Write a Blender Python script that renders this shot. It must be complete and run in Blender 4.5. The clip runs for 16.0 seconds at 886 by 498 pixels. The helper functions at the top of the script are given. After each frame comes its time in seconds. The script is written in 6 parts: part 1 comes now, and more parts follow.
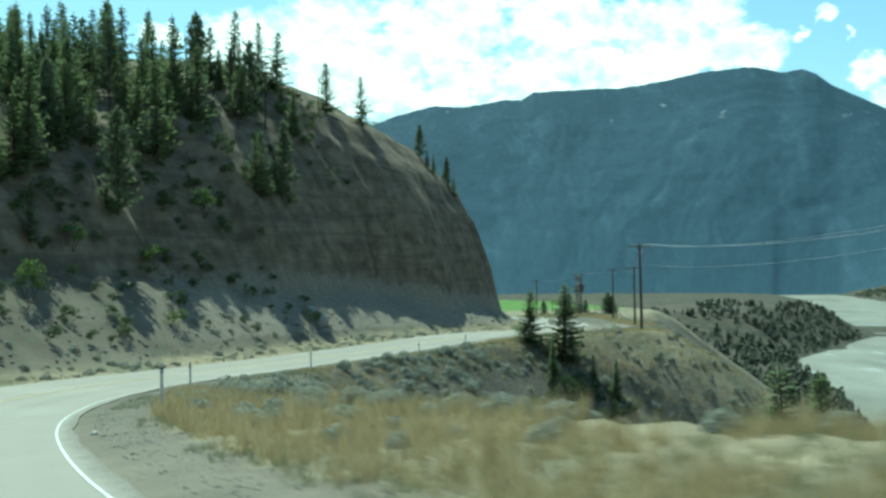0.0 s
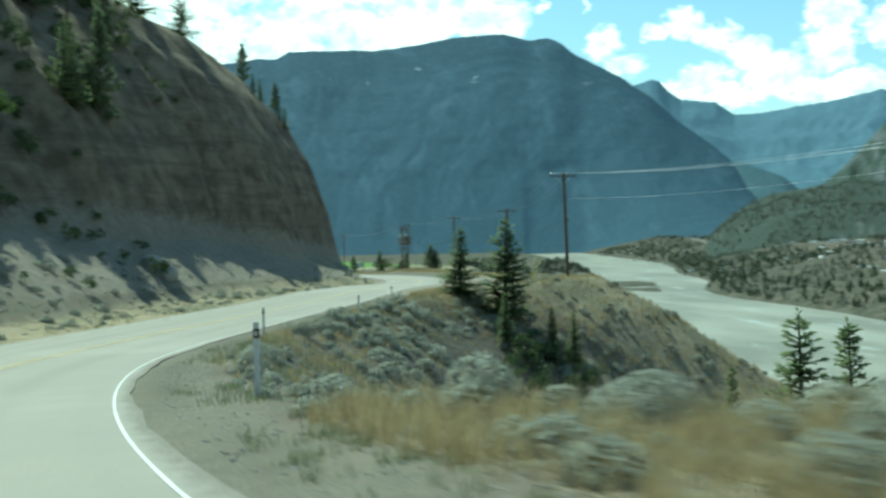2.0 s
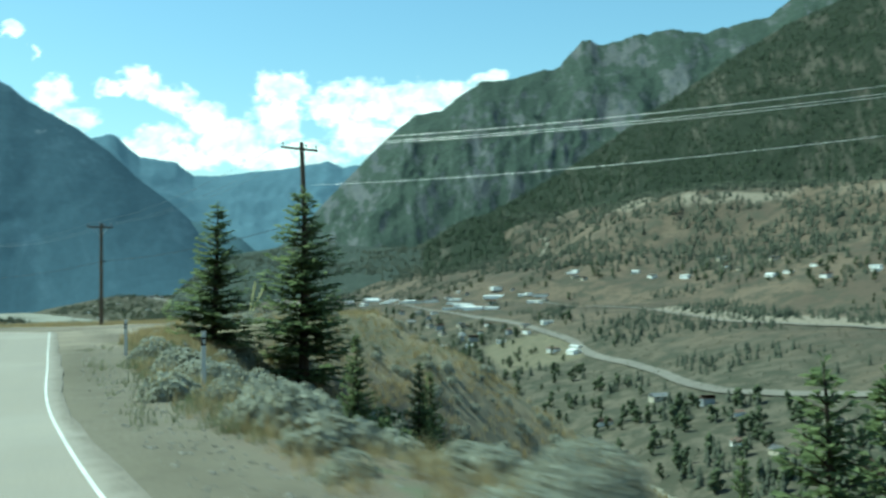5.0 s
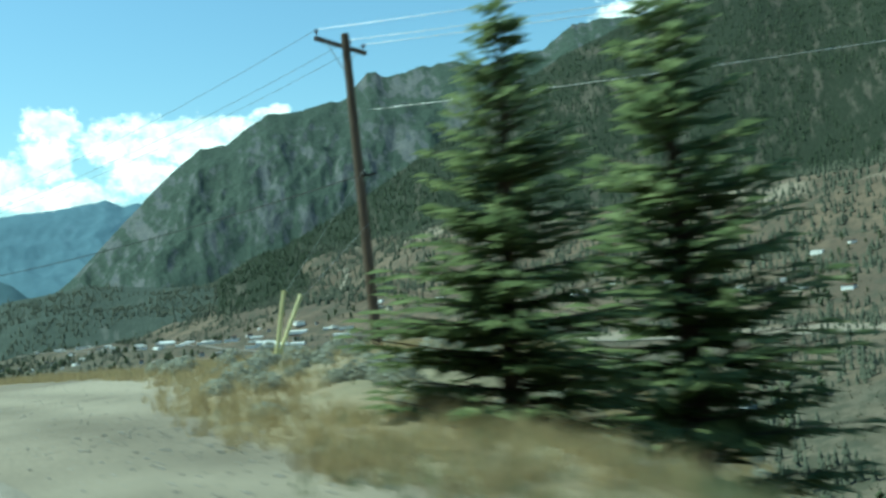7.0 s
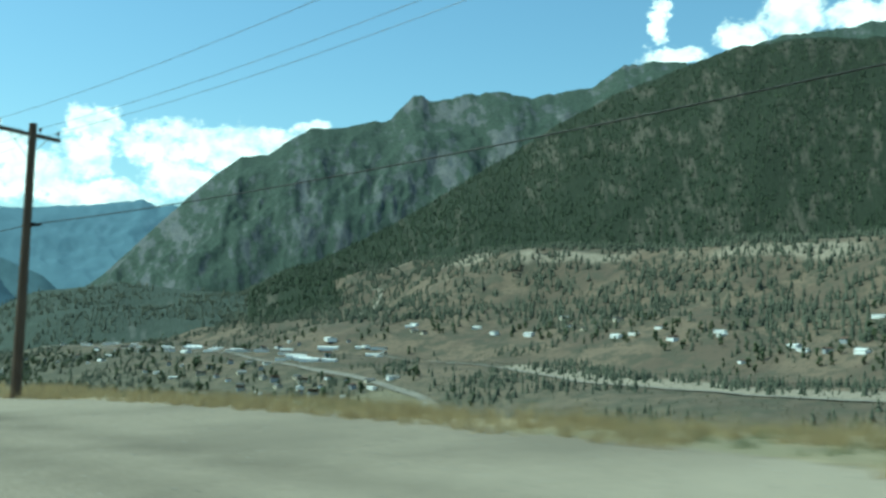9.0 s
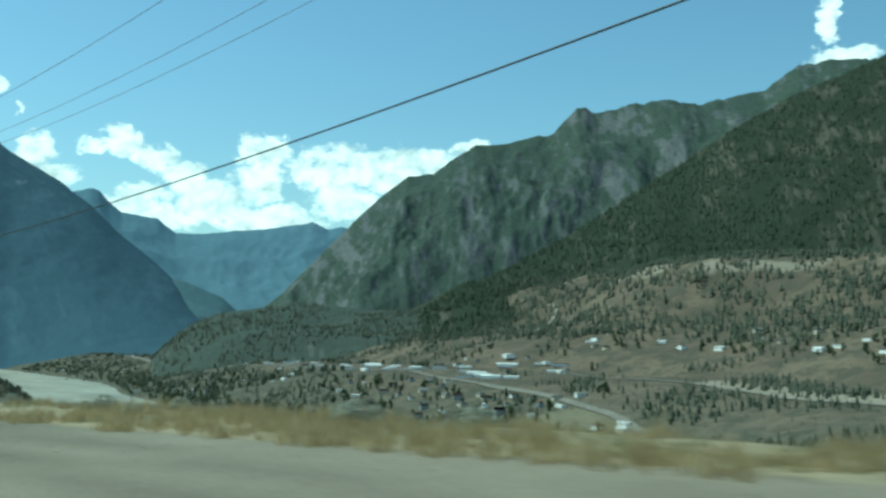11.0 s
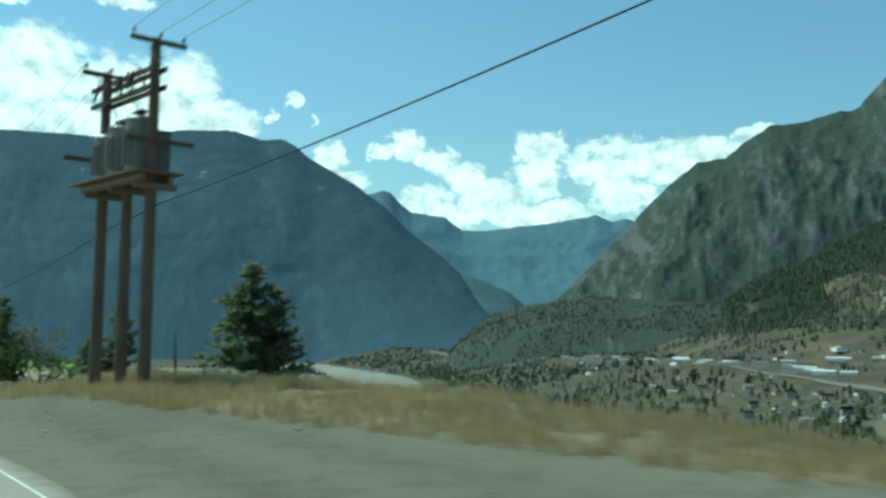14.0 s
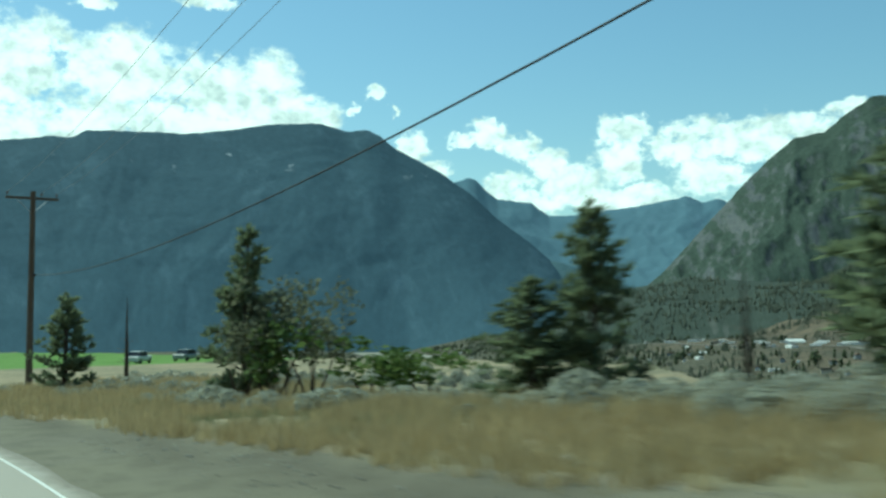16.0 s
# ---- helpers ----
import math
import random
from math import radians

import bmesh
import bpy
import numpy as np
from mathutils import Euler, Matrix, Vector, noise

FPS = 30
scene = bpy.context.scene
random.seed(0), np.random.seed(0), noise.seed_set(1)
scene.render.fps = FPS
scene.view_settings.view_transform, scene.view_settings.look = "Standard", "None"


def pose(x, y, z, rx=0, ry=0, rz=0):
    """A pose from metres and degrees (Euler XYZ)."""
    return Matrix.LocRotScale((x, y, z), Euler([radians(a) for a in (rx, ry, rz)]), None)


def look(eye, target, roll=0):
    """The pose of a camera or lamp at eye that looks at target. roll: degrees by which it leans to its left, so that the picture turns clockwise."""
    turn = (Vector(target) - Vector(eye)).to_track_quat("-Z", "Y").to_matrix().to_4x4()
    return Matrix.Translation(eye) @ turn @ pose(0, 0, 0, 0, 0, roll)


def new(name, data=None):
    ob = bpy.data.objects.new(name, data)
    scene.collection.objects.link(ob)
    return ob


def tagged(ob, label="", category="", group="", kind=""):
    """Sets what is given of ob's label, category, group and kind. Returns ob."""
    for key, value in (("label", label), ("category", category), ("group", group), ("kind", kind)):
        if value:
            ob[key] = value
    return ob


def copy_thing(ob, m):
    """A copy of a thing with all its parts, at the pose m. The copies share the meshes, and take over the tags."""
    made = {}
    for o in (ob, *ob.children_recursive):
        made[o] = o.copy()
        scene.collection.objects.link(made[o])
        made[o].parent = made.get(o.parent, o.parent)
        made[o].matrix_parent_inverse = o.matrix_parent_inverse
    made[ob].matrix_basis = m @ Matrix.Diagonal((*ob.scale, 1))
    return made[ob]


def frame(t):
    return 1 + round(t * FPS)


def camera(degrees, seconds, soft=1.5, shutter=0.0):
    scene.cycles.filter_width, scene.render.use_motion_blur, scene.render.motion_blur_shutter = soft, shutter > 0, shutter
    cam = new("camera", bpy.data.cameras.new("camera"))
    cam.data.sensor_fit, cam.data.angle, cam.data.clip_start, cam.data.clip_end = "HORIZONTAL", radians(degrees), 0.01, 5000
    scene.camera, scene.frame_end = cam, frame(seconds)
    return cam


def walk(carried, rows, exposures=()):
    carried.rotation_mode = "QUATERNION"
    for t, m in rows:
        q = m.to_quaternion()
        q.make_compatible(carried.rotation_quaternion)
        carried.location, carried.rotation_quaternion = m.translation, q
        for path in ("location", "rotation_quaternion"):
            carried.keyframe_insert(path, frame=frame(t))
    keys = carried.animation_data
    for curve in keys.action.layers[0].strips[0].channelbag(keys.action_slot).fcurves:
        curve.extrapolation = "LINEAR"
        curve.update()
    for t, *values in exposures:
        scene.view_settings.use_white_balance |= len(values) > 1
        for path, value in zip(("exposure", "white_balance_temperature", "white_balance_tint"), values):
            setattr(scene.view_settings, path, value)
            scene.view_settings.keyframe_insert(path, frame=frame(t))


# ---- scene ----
cam = camera(48.08, 16.0, soft=2.7, shutter=0.5)
PATH = [
    (0.0, look((-0.000, -0.000, 2.200), (-0.001, 99.981, 4.171), -0.793)),
    (0.5, look((-3.201, 5.680, 1.680), (0.684, 105.595, 3.043), -1.209)),
    (1.0, look((-6.100, 11.530, 1.152), (2.430, 111.164, 0.644), -1.755)),
    (1.5, look((-8.649, 17.528, 0.610), (6.176, 116.405, -1.306), -1.287)),
    (2.0, look((-10.657, 23.714, 0.052), (13.617, 120.698, -2.141), -1.379)),
    (2.5, look((-12.131, 30.094, -0.476), (22.002, 124.062, -2.723), -1.679)),
    (3.0, look((-12.964, 36.570, -0.957), (30.086, 126.806, -2.990), -1.762)),
    (3.5, look((-13.287, 43.126, -1.436), (37.846, 129.059, -2.431), -1.264)),
    (4.0, look((-13.062, 49.763, -1.899), (45.141, 131.079, -1.581), -0.967)),
    (4.5, look((-12.314, 56.418, -2.339), (52.326, 132.699, -0.660), -0.738)),
    (5.0, look((-10.928, 63.074, -2.698), (59.587, 133.918, 0.267), -0.564)),
    (5.5, look((-9.070, 69.487, -2.967), (66.362, 135.037, 0.691), -1.410)),
    (6.0, look((-6.854, 75.701, -3.161), (72.425, 136.518, 0.836), -2.813)),
    (6.5, look((-4.361, 81.851, -3.299), (77.700, 138.827, 1.153), -3.869)),
    (7.0, look((-1.670, 88.075, -3.400), (82.106, 142.402, 2.093), -3.673)),
    (7.5, look((1.138, 94.503, -3.480), (85.523, 147.632, 4.033), -1.454)),
    (8.0, look((3.913, 101.055, -3.523), (87.977, 154.461, 5.485), 0.467)),
    (8.5, look((6.651, 107.453, -3.678), (89.950, 162.031, 5.411), 1.390)),
    (9.0, look((9.318, 113.762, -3.946), (91.420, 170.230, 4.457), 1.694)),
    (9.5, look((11.854, 120.135, -4.276), (92.192, 179.169, 3.511), 1.609)),
    (10.0, look((14.201, 126.726, -4.614), (92.071, 188.943, 3.464), 1.362)),
    (10.5, look((16.301, 133.671, -4.910), (90.989, 199.451, 4.821), 1.145)),
    (11.0, look((18.138, 140.771, -5.194), (89.882, 209.754, 4.509), 1.020)),
    (11.5, look((19.691, 147.985, -5.475), (88.346, 220.048, 4.194), 1.031)),
    (12.0, look((20.946, 155.338, -5.743), (85.899, 230.755, 3.914), 0.785)),
    (12.5, look((21.840, 162.780, -5.987), (82.590, 241.639, 3.538), 1.001)),
    (13.0, look((22.422, 170.382, -6.210), (79.395, 252.042, 3.053), 0.701)),
    (13.5, look((23.004, 177.966, -6.437), (76.217, 262.155, 2.547), 0.867)),
    (14.0, look((23.130, 185.453, -6.666), (73.081, 271.643, 2.059), 0.712)),
    (14.5, look((23.112, 192.960, -6.938), (70.656, 280.537, 1.422), 0.962)),
    (15.0, look((23.031, 200.226, -7.183), (68.370, 288.986, 0.940), 0.439)),
    (15.5, look((22.784, 207.275, -7.427), (66.413, 296.923, 0.296), 0.242)),
    (16.0, look((22.412, 214.198, -7.660), (64.929, 304.398, -0.154), -0.450)),
]
EXPOSURES = [(0.0, 0.45, 5460, -30.0), (2.0, 0.47, 5560, -29.5), (5.0, 0.47, 5450, -30.0), (7.5, 0.45, 5400, -30.0), (10.5, 0.2, 5340, -30.5), (11.5, 0.06, 5340, -30.0), (12.5, 0.0, 5360, -30.0), (14.5, 0.04, 5520, -29.5), (16.0, 0.05, 5640, -29.5)]
walk(cam, PATH, EXPOSURES)

# ---------------------------------------------------------------- light
SUN_AZIMUTH, SUN_ELEVATION = -26.0, 56.0      # degrees to the right of +y, and up
world = bpy.data.worlds.new("sky")
scene.world = world
world.use_nodes = True


class Tree:
    """Short hand for building node trees."""

    def __init__(self, tree):
        self.tree = tree
        tree.nodes.clear()

    def add(self, kind, ins=None, operation="", attribute_name="", interpolation_type=""):
        node = self.tree.nodes.new(kind)
        if operation:
            node.operation = operation
        if attribute_name:
            node.attribute_name = attribute_name
        if interpolation_type:
            node.interpolation_type = interpolation_type
        for key, value in (ins or {}).items():
            self.put(node, key, value)
        return node

    def put(self, node, key, value):
        socket = node.inputs[key]
        if isinstance(value, bpy.types.Node):
            value = value.outputs[0]
        if isinstance(value, bpy.types.NodeSocket):
            self.tree.links.new(value, socket)
        else:
            socket.default_value = value

    def math(self, op, a, b=0.0, c=None, clamp=False):
        node = self.add("ShaderNodeMath", {0: a, 1: b}, operation=op)
        node.use_clamp = clamp
        if c is not None:
            self.put(node, 2, c)
        return node.outputs[0]

    def noise(self, vector, scale, detail=4.0, rough=0.55, out=0):
        return self.add("ShaderNodeTexNoise", {"Vector": vector, "Scale": scale, "Detail": detail, "Roughness": rough}).outputs[out]

    def ramp(self, fac, *stops):
        node = self.add("ShaderNodeValToRGB", {0: fac})
        ramp = node.color_ramp
        while len(ramp.elements) < len(stops):
            ramp.elements.new(0.5)
        for element, (place, colour) in zip(ramp.elements, stops):
            element.position = place
            element.color = (*colour, 1) if len(colour) == 3 else colour
        return node.outputs[0]

    def mix(self, fac, a, b, mode="MIX"):
        node = self.add("ShaderNodeMix")
        node.data_type, node.blend_type = "RGBA", mode
        for key, value in ((0, fac), (6, a), (7, b)):
            if isinstance(value, tuple) and len(value) == 3:
                value = (*value, 1)
            self.put(node, key, value)
        return node.outputs[2]

    def span(self, value, a, b, c=0.0, d=1.0):
        return self.add("ShaderNodeMapRange", {0: value, 1: a, 2: b, 3: c, 4: d}).outputs[0]

    def smooth(self, value, a, b):
        return self.add("ShaderNodeMapRange", {0: value, 1: a, 2: b}, interpolation_type="SMOOTHSTEP").outputs[0]


BANK_OVER_RANGE = [(-11, 12.4, 3.0, 2.2), (-6, 13.0, 4.2, 3.0), (-1, 13.2, 4.2, 3.0), (3, 14.4, 3.0, 2.3), (7.3, 13.9, 3.2, 2.4), (11.6, 13.2, 2.8, 2.1), (15.2, 13.1, 2.1, 2.3), (17.6, 11.8, 1.9, 1.5),
                   (9, 10.8, 8.5, 2.0), (-3, 10.2, 9, 1.8)]
PUFFS = [(21.5, 13.4, 0.6, 0.5), (20.1, 12.4, 0.45, 0.4), (22.4, 12.1, 0.35, 0.3), (5.5, 17.4, 1.3, 0.5), (11.8, 18.0, 1.6, 0.65), (-16, 13, 1.4, 0.6), (23.6, 10.1, 1.15, 1.05), (24.6, 8.8, 1.3, 0.6)]
BANK_OVER_VALLEY = [(26.2, 10.4, 0.9, 0.5), (27.9, 10.8, 1.3, 0.8), (29.8, 10.0, 1.3, 0.85), (31.3, 9.0, 1.2, 0.9), (29.3, 7.9, 1.5, 0.8), (27.4, 7.3, 1.6, 0.5), (32.8, 7.8, 1.9, 1.3), (34.9, 10.9, 1.0, 0.85), (36.4, 10.8, 1.0, 0.95), (35.4, 9.1, 1.6, 1.3),
                    (38.6, 9.9, 1.8, 1.2), (40.7, 10.2, 1.9, 1.25), (43.2, 10.0, 2.0, 1.4), (45.6, 10.5, 1.8, 0.9), (47.8, 11.4, 1.3, 0.6), (35.5, 7.0, 4.0, 0.9), (40.5, 8.0, 2.2, 1.3), (30.5, 6.8, 2.5, 0.7)]
BANK_OVER_CRAGS = [(67.6, 17.6, 0.5, 1.2), (68.4, 15.7, 2.0, 0.55), (72.2, 16.6, 1.5, 1.0), (75.0, 17.6, 2.0, 1.2), (79.2, 17.2, 2.8, 1.1), (85.0, 17.5, 4.5, 2.0)]


def build_sky():
    t = Tree(world.node_tree)
    sky = t.add("ShaderNodeTexSky")
    sky.sky_type, sky.sun_disc = "NISHITA", False
    sky.sun_elevation, sky.sun_rotation = radians(SUN_ELEVATION), radians(SUN_AZIMUTH)
    sky.altitude, sky.air_density, sky.dust_density, sky.ozone_density = 300.0, 1.25, 0.6, 2.2
    way = t.add("ShaderNodeTexCoord").outputs["Generated"]
    part = t.add("ShaderNodeSeparateXYZ", {0: way})
    azimuth = t.math("DEGREES", t.math("ARCTAN2", part.outputs[0], part.outputs[1]))
    height = t.math("DEGREES", t.math("ARCSINE", part.outputs[2]))
    flat = t.add("ShaderNodeCombineXYZ", {0: azimuth, 1: t.math("MULTIPLY", height, 1.25), 2: 0.0}).outputs[0]
    # tops of the banks of cumulus over the ranges
    top = t.add("ShaderNodeFloatCurve", {1: t.span(azimuth, -180, 180)})
    curve = top.mapping.curves[0]
    marks = [(-180, 9), (-60, 10), (-30, 12), (-20, 11), (-14, 13.5), (-10, 17.5), (0, 17.2), (10, 15.5), (15, 14.6), (18.5, 12.6), (20.5, 9.5), (22, 10.8), (24.5, 10.6), (25.8, 8.2), (27, 10.4), (30, 11.2),
             (31.5, 10.4), (33, 12.2), (36, 12.2), (40, 11.6), (44, 11.8), (47, 12.6), (50, 9), (60, 8), (66, 17.5), (70, 17.0), (74, 18.5), (84, 20), (100, 14), (180, 9)]
    curve.points[0].location, curve.points[1].location = (0, marks[0][1] / 40), (1, marks[-1][1] / 40)
    for a, h in marks[1:-1]:
        curve.points.new((a + 180) / 360, h / 40)
    for p in curve.points:
        p.handle_type = "VECTOR"
    top.mapping.update()
    billow = t.noise(flat, 0.36, 7.0, 0.58)
    wisps = t.noise(flat, 1.1, 5.0, 0.6)
    level = t.math("ADD", t.math("MULTIPLY", top, 40.0), t.math("MULTIPLY", t.math("SUBTRACT", billow, 0.5), 9.0))
    level = t.math("ADD", level, t.math("MULTIPLY", t.math("SUBTRACT", wisps, 0.5), 2.6))
    cover = t.smooth(t.math("SUBTRACT", level, height), -0.25, 1.15)
    holes = t.smooth(t.noise(flat, 0.21, 5.0, 0.6), 0.36, 0.47)
    aside = t.math("MAXIMUM", t.smooth(azimuth, -18, -26), t.smooth(azimuth, 88, 96))
    cover = t.math("MULTIPLY", t.math("MULTIPLY", cover, holes), aside)
    # the cumulus in front: heaps of puffs, each with its direction, height, and half width and height in degrees
    torn = t.add("ShaderNodeTexNoise", {"Vector": flat, "Scale": 0.62, "Detail": 8.0, "Roughness": 0.68}).outputs["Color"]
    torn = t.add("ShaderNodeVectorMath", {0: torn, 1: (0.5, 0.5, 0.5)}, operation="SUBTRACT").outputs[0]
    torn = t.add("ShaderNodeVectorMath", {0: torn, 1: (3.0, 2.2, 0.0)}, operation="MULTIPLY").outputs[0]
    there = t.add("ShaderNodeCombineXYZ", {0: azimuth, 1: height, 2: 0.0}).outputs[0]
    there = t.add("ShaderNodeVectorMath", {0: there, 1: torn}, operation="ADD").outputs[0]

    def heap(puffs, near):
        for a, h, wide, tall in puffs:
            off = t.add("ShaderNodeVectorMath", {0: there, 1: (a, h, 0)}, operation="SUBTRACT").outputs[0]
            off = t.add("ShaderNodeVectorMath", {0: off, 1: (1 / wide, 1 / tall, 0)}, operation="MULTIPLY").outputs[0]
            near = t.math("SMOOTH_MIN", near, t.add("ShaderNodeVectorMath", {0: off, 1: off}, operation="DOT_PRODUCT").outputs["Value"], 0.25)
        return near

    near = heap(BANK_OVER_RANGE, 4.0)
    near = heap(PUFFS, near)
    near = heap(BANK_OVER_VALLEY, near)
    near = heap(BANK_OVER_CRAGS, near)
    dense = t.math("ADD", t.math("SUBTRACT", 1.0, near), t.math("MULTIPLY", t.math("SUBTRACT", billow, 0.5), 1.7))
    dense = t.math("ADD", dense, t.math("MULTIPLY", t.math("SUBTRACT", wisps, 0.5), 1.5))
    gaps = t.smooth(t.noise(flat, 0.42, 5.0, 0.62), 0.30, 0.43)
    cover = t.math("MAXIMUM", cover, t.math("MULTIPLY", t.smooth(dense, -0.22, 0.62), gaps))
    # shaded undersides and hollows
    lit = t.noise(t.add("ShaderNodeVectorMath", {0: flat, 1: (0.35, 0.8, 0)}, operation="ADD").outputs[0], 0.36, 7.0, 0.58)
    shade = t.smooth(t.math("SUBTRACT", lit, billow), -0.20, 0.10)
    white = t.mix(shade, (5.6, 6.1, 6.3), (10.6, 10.8, 10.7))
    white = t.mix(t.math("MULTIPLY", t.smooth(wisps, 0.42, 0.62), 0.35), white, (11.6, 11.7, 11.6))
    colour = t.mix(cover, sky.outputs[0], white)
    back = t.add("ShaderNodeBackground", {0: colour, 1: SKY_STRENGTH})
    t.add("ShaderNodeOutputWorld", {0: back})


SKY_STRENGTH = 0.11
build_sky()
sun = new("sun", bpy.data.lights.new("sun", "SUN"))
sun.data.energy, sun.data.angle, sun.data.color = 4.3, radians(0.55), (1.0, 0.95, 0.87)
az, el = radians(SUN_AZIMUTH), radians(SUN_ELEVATION)
toward = Vector((math.sin(az) * math.cos(el), math.cos(az) * math.cos(el), math.sin(el)))
sun.matrix_world = look((0, 0, 300), Vector((0, 0, 300)) - toward)

# ---------------------------------------------------------------- materials
def material(name):
    m = bpy.data.materials.new(name)
    m.use_nodes = True
    return m, Tree(m.node_tree)


def finish(t, colour, rough=0.9, bump=None, strength=0.3, distance=0.02, metal=0.0, spec=0.3, normal=None):
    shader = t.add("ShaderNodeBsdfPrincipled", {"Base Color": colour, "Roughness": rough, "Metallic": metal, "Specular IOR Level": spec})
    if bump is not None:
        t.put(shader, "Normal", t.add("ShaderNodeBump", {"Height": bump, "Strength": strength, "Distance": distance}))
    t.add("ShaderNodeOutputMaterial", {0: shader})
    return shader


def plain(name, colour, rough=0.6, metal=0.0, spread=0.12, scale=6.0, spec=0.4):
    """A painted or worn surface: grain and stains at two sizes round one colour."""
    m, t = material(name)
    place = t.add("ShaderNodeTexCoord").outputs["Object"]
    fine, broad = t.noise(place, scale * 9, 3), t.noise(place, scale, 4)
    k = t.math("ADD", t.math("MULTIPLY", fine, 0.4), t.math("MULTIPLY", broad, 0.6))
    low = tuple(c * (1 - 2.2 * spread) for c in colour)
    high = tuple(min(1, c * (1 + 1.6 * spread)) for c in colour)
    finish(t, t.mix(t.span(k, 0.3, 0.7), low, high), rough, fine, 0.15, 0.005, metal, spec)
    return m


def varied(name, low, high, rough=0.85, island=True, scale=0.5, translucent=0.0):
    """Foliage and other loose pieces: each piece has a shade of its own, drifting over the ground."""
    m, t = material(name)
    geo = t.add("ShaderNodeNewGeometry")
    drift = t.noise(geo.outputs["Position"], scale, 3)
    k = t.math("ADD", t.math("MULTIPLY", geo.outputs["Random Per Island"] if island else t.add("ShaderNodeObjectInfo").outputs["Random"], 0.55), t.math("MULTIPLY", drift, 0.45))
    colour = t.mix(t.span(k, 0.15, 0.85), low, high)
    shader = finish(t, colour, rough, spec=0.15)
    if translucent:
        out = t.tree.nodes["Material Output"]
        leaf = t.add("ShaderNodeBsdfTranslucent", {0: colour})
        both = t.add("ShaderNodeMixShader", {0: translucent, 1: shader.outputs[0], 2: leaf.outputs[0]})
        t.put(out, 0, both)
    return m


def build_ground_material():
    m, t = material("ground")
    place = t.add("ShaderNodeNewGeometry").outputs["Position"]
    zone = lambda name: t.add("ShaderNodeAttribute", attribute_name=name).outputs["Fac"]
    n_wide, n_mid, n_fine, n_grit = t.noise(place, 0.012, 5), t.noise(place, 0.16, 5), t.noise(place, 1.7, 5), t.noise(place, 22.0, 3)
    earth = t.mix(t.span(n_mid, 0.35, 0.65), (0.115, 0.095, 0.070), (0.20, 0.168, 0.125))
    earth = t.mix(t.smooth(n_fine, 0.5, 0.68), earth, (0.125, 0.135, 0.085))
    tan = t.mix(t.span(n_fine, 0.3, 0.7), (0.205, 0.165, 0.104), (0.33, 0.272, 0.176))
    tan = t.mix(t.math("MULTIPLY", t.smooth(n_mid, 0.45, 0.60), 0.75), tan, (0.165, 0.152, 0.098))
    grit = t.mix(t.span(n_grit, 0.3, 0.7), (0.162, 0.135, 0.10), (0.285, 0.245, 0.187))
    grit = t.mix(t.smooth(n_mid, 0.45, 0.7), grit, (0.17, 0.145, 0.11))
    grit = t.mix(t.smooth(t.noise(place, 0.05, 4), 0.42, 0.62), grit, (0.305, 0.262, 0.20))
    late = t.mix(t.span(n_grit, 0.3, 0.7), (0.108, 0.096, 0.070), (0.215, 0.193, 0.147))
    late = t.mix(t.smooth(n_mid, 0.42, 0.62), late, (0.172, 0.154, 0.110))
    late = t.mix(t.math("MULTIPLY", t.smooth(n_fine, 0.48, 0.66), 0.4), late, (0.088, 0.080, 0.058))
    grit = t.mix(zone("silt"), grit, late)
    grit = t.mix(t.math("MULTIPLY", zone("worn"), t.span(n_mid, 0.3, 0.7, 0.25, 0.75)), grit, (0.082, 0.070, 0.052))
    drip = t.noise(t.add("ShaderNodeMapping", {0: place, "Rotation": (0.0, 0.35, 0.0), "Scale": (1, 1, 0.12)}).outputs[0], 0.42, 5, 0.6)
    beds = t.noise(t.add("ShaderNodeMapping", {0: place, "Scale": (0.06, 0.06, 1)}).outputs[0], 1.3, 4, 0.6)
    stone = t.mix(t.span(t.noise(place, 0.5, 6, 0.6), 0.35, 0.65), (0.102, 0.079, 0.053), (0.222, 0.178, 0.124))
    stone = t.mix(t.math("MULTIPLY", t.smooth(drip, 0.5, 0.66), 0.4), stone, (0.27, 0.215, 0.15))
    stone = t.mix(t.math("MULTIPLY", t.smooth(beds, 0.50, 0.62), 0.45), stone, (0.088, 0.074, 0.055))
    talus = t.mix(t.span(t.math("ADD", t.math("MULTIPLY", n_fine, 0.6), t.math("MULTIPLY", n_mid, 0.4)), 0.3, 0.7), (0.165, 0.140, 0.105), (0.285, 0.245, 0.187))
    scree = t.mix(t.span(t.math("ADD", t.math("MULTIPLY", n_grit, 0.5), t.math("MULTIPLY", n_fine, 0.5)), 0.35, 0.65), (0.058, 0.051, 0.042), (0.128, 0.113, 0.093))
    field = t.mix(t.span(n_mid, 0.3, 0.7), (0.10, 0.17, 0.035), (0.15, 0.23, 0.06))
    scrub = t.mix(t.smooth(n_wide, 0.42, 0.58), (0.096, 0.075, 0.054), (0.138, 0.106, 0.074))
    scrub = t.mix(t.smooth(t.noise(place, 0.045, 6, 0.65), 0.47, 0.60), scrub, (0.075, 0.068, 0.048))
    scrub = t.mix(t.math("MULTIPLY", t.smooth(t.noise(place, 0.14, 5, 0.7), 0.50, 0.62), 0.55), scrub, (0.062, 0.058, 0.042))
    # the valley floor is greener than the dry slopes above
    low_ground = t.smooth(t.math("ADD", t.add("ShaderNodeSeparateXYZ", {0: place}).outputs[2], t.math("MULTIPLY", n_wide, 30.0)), -8.0, -42.0)
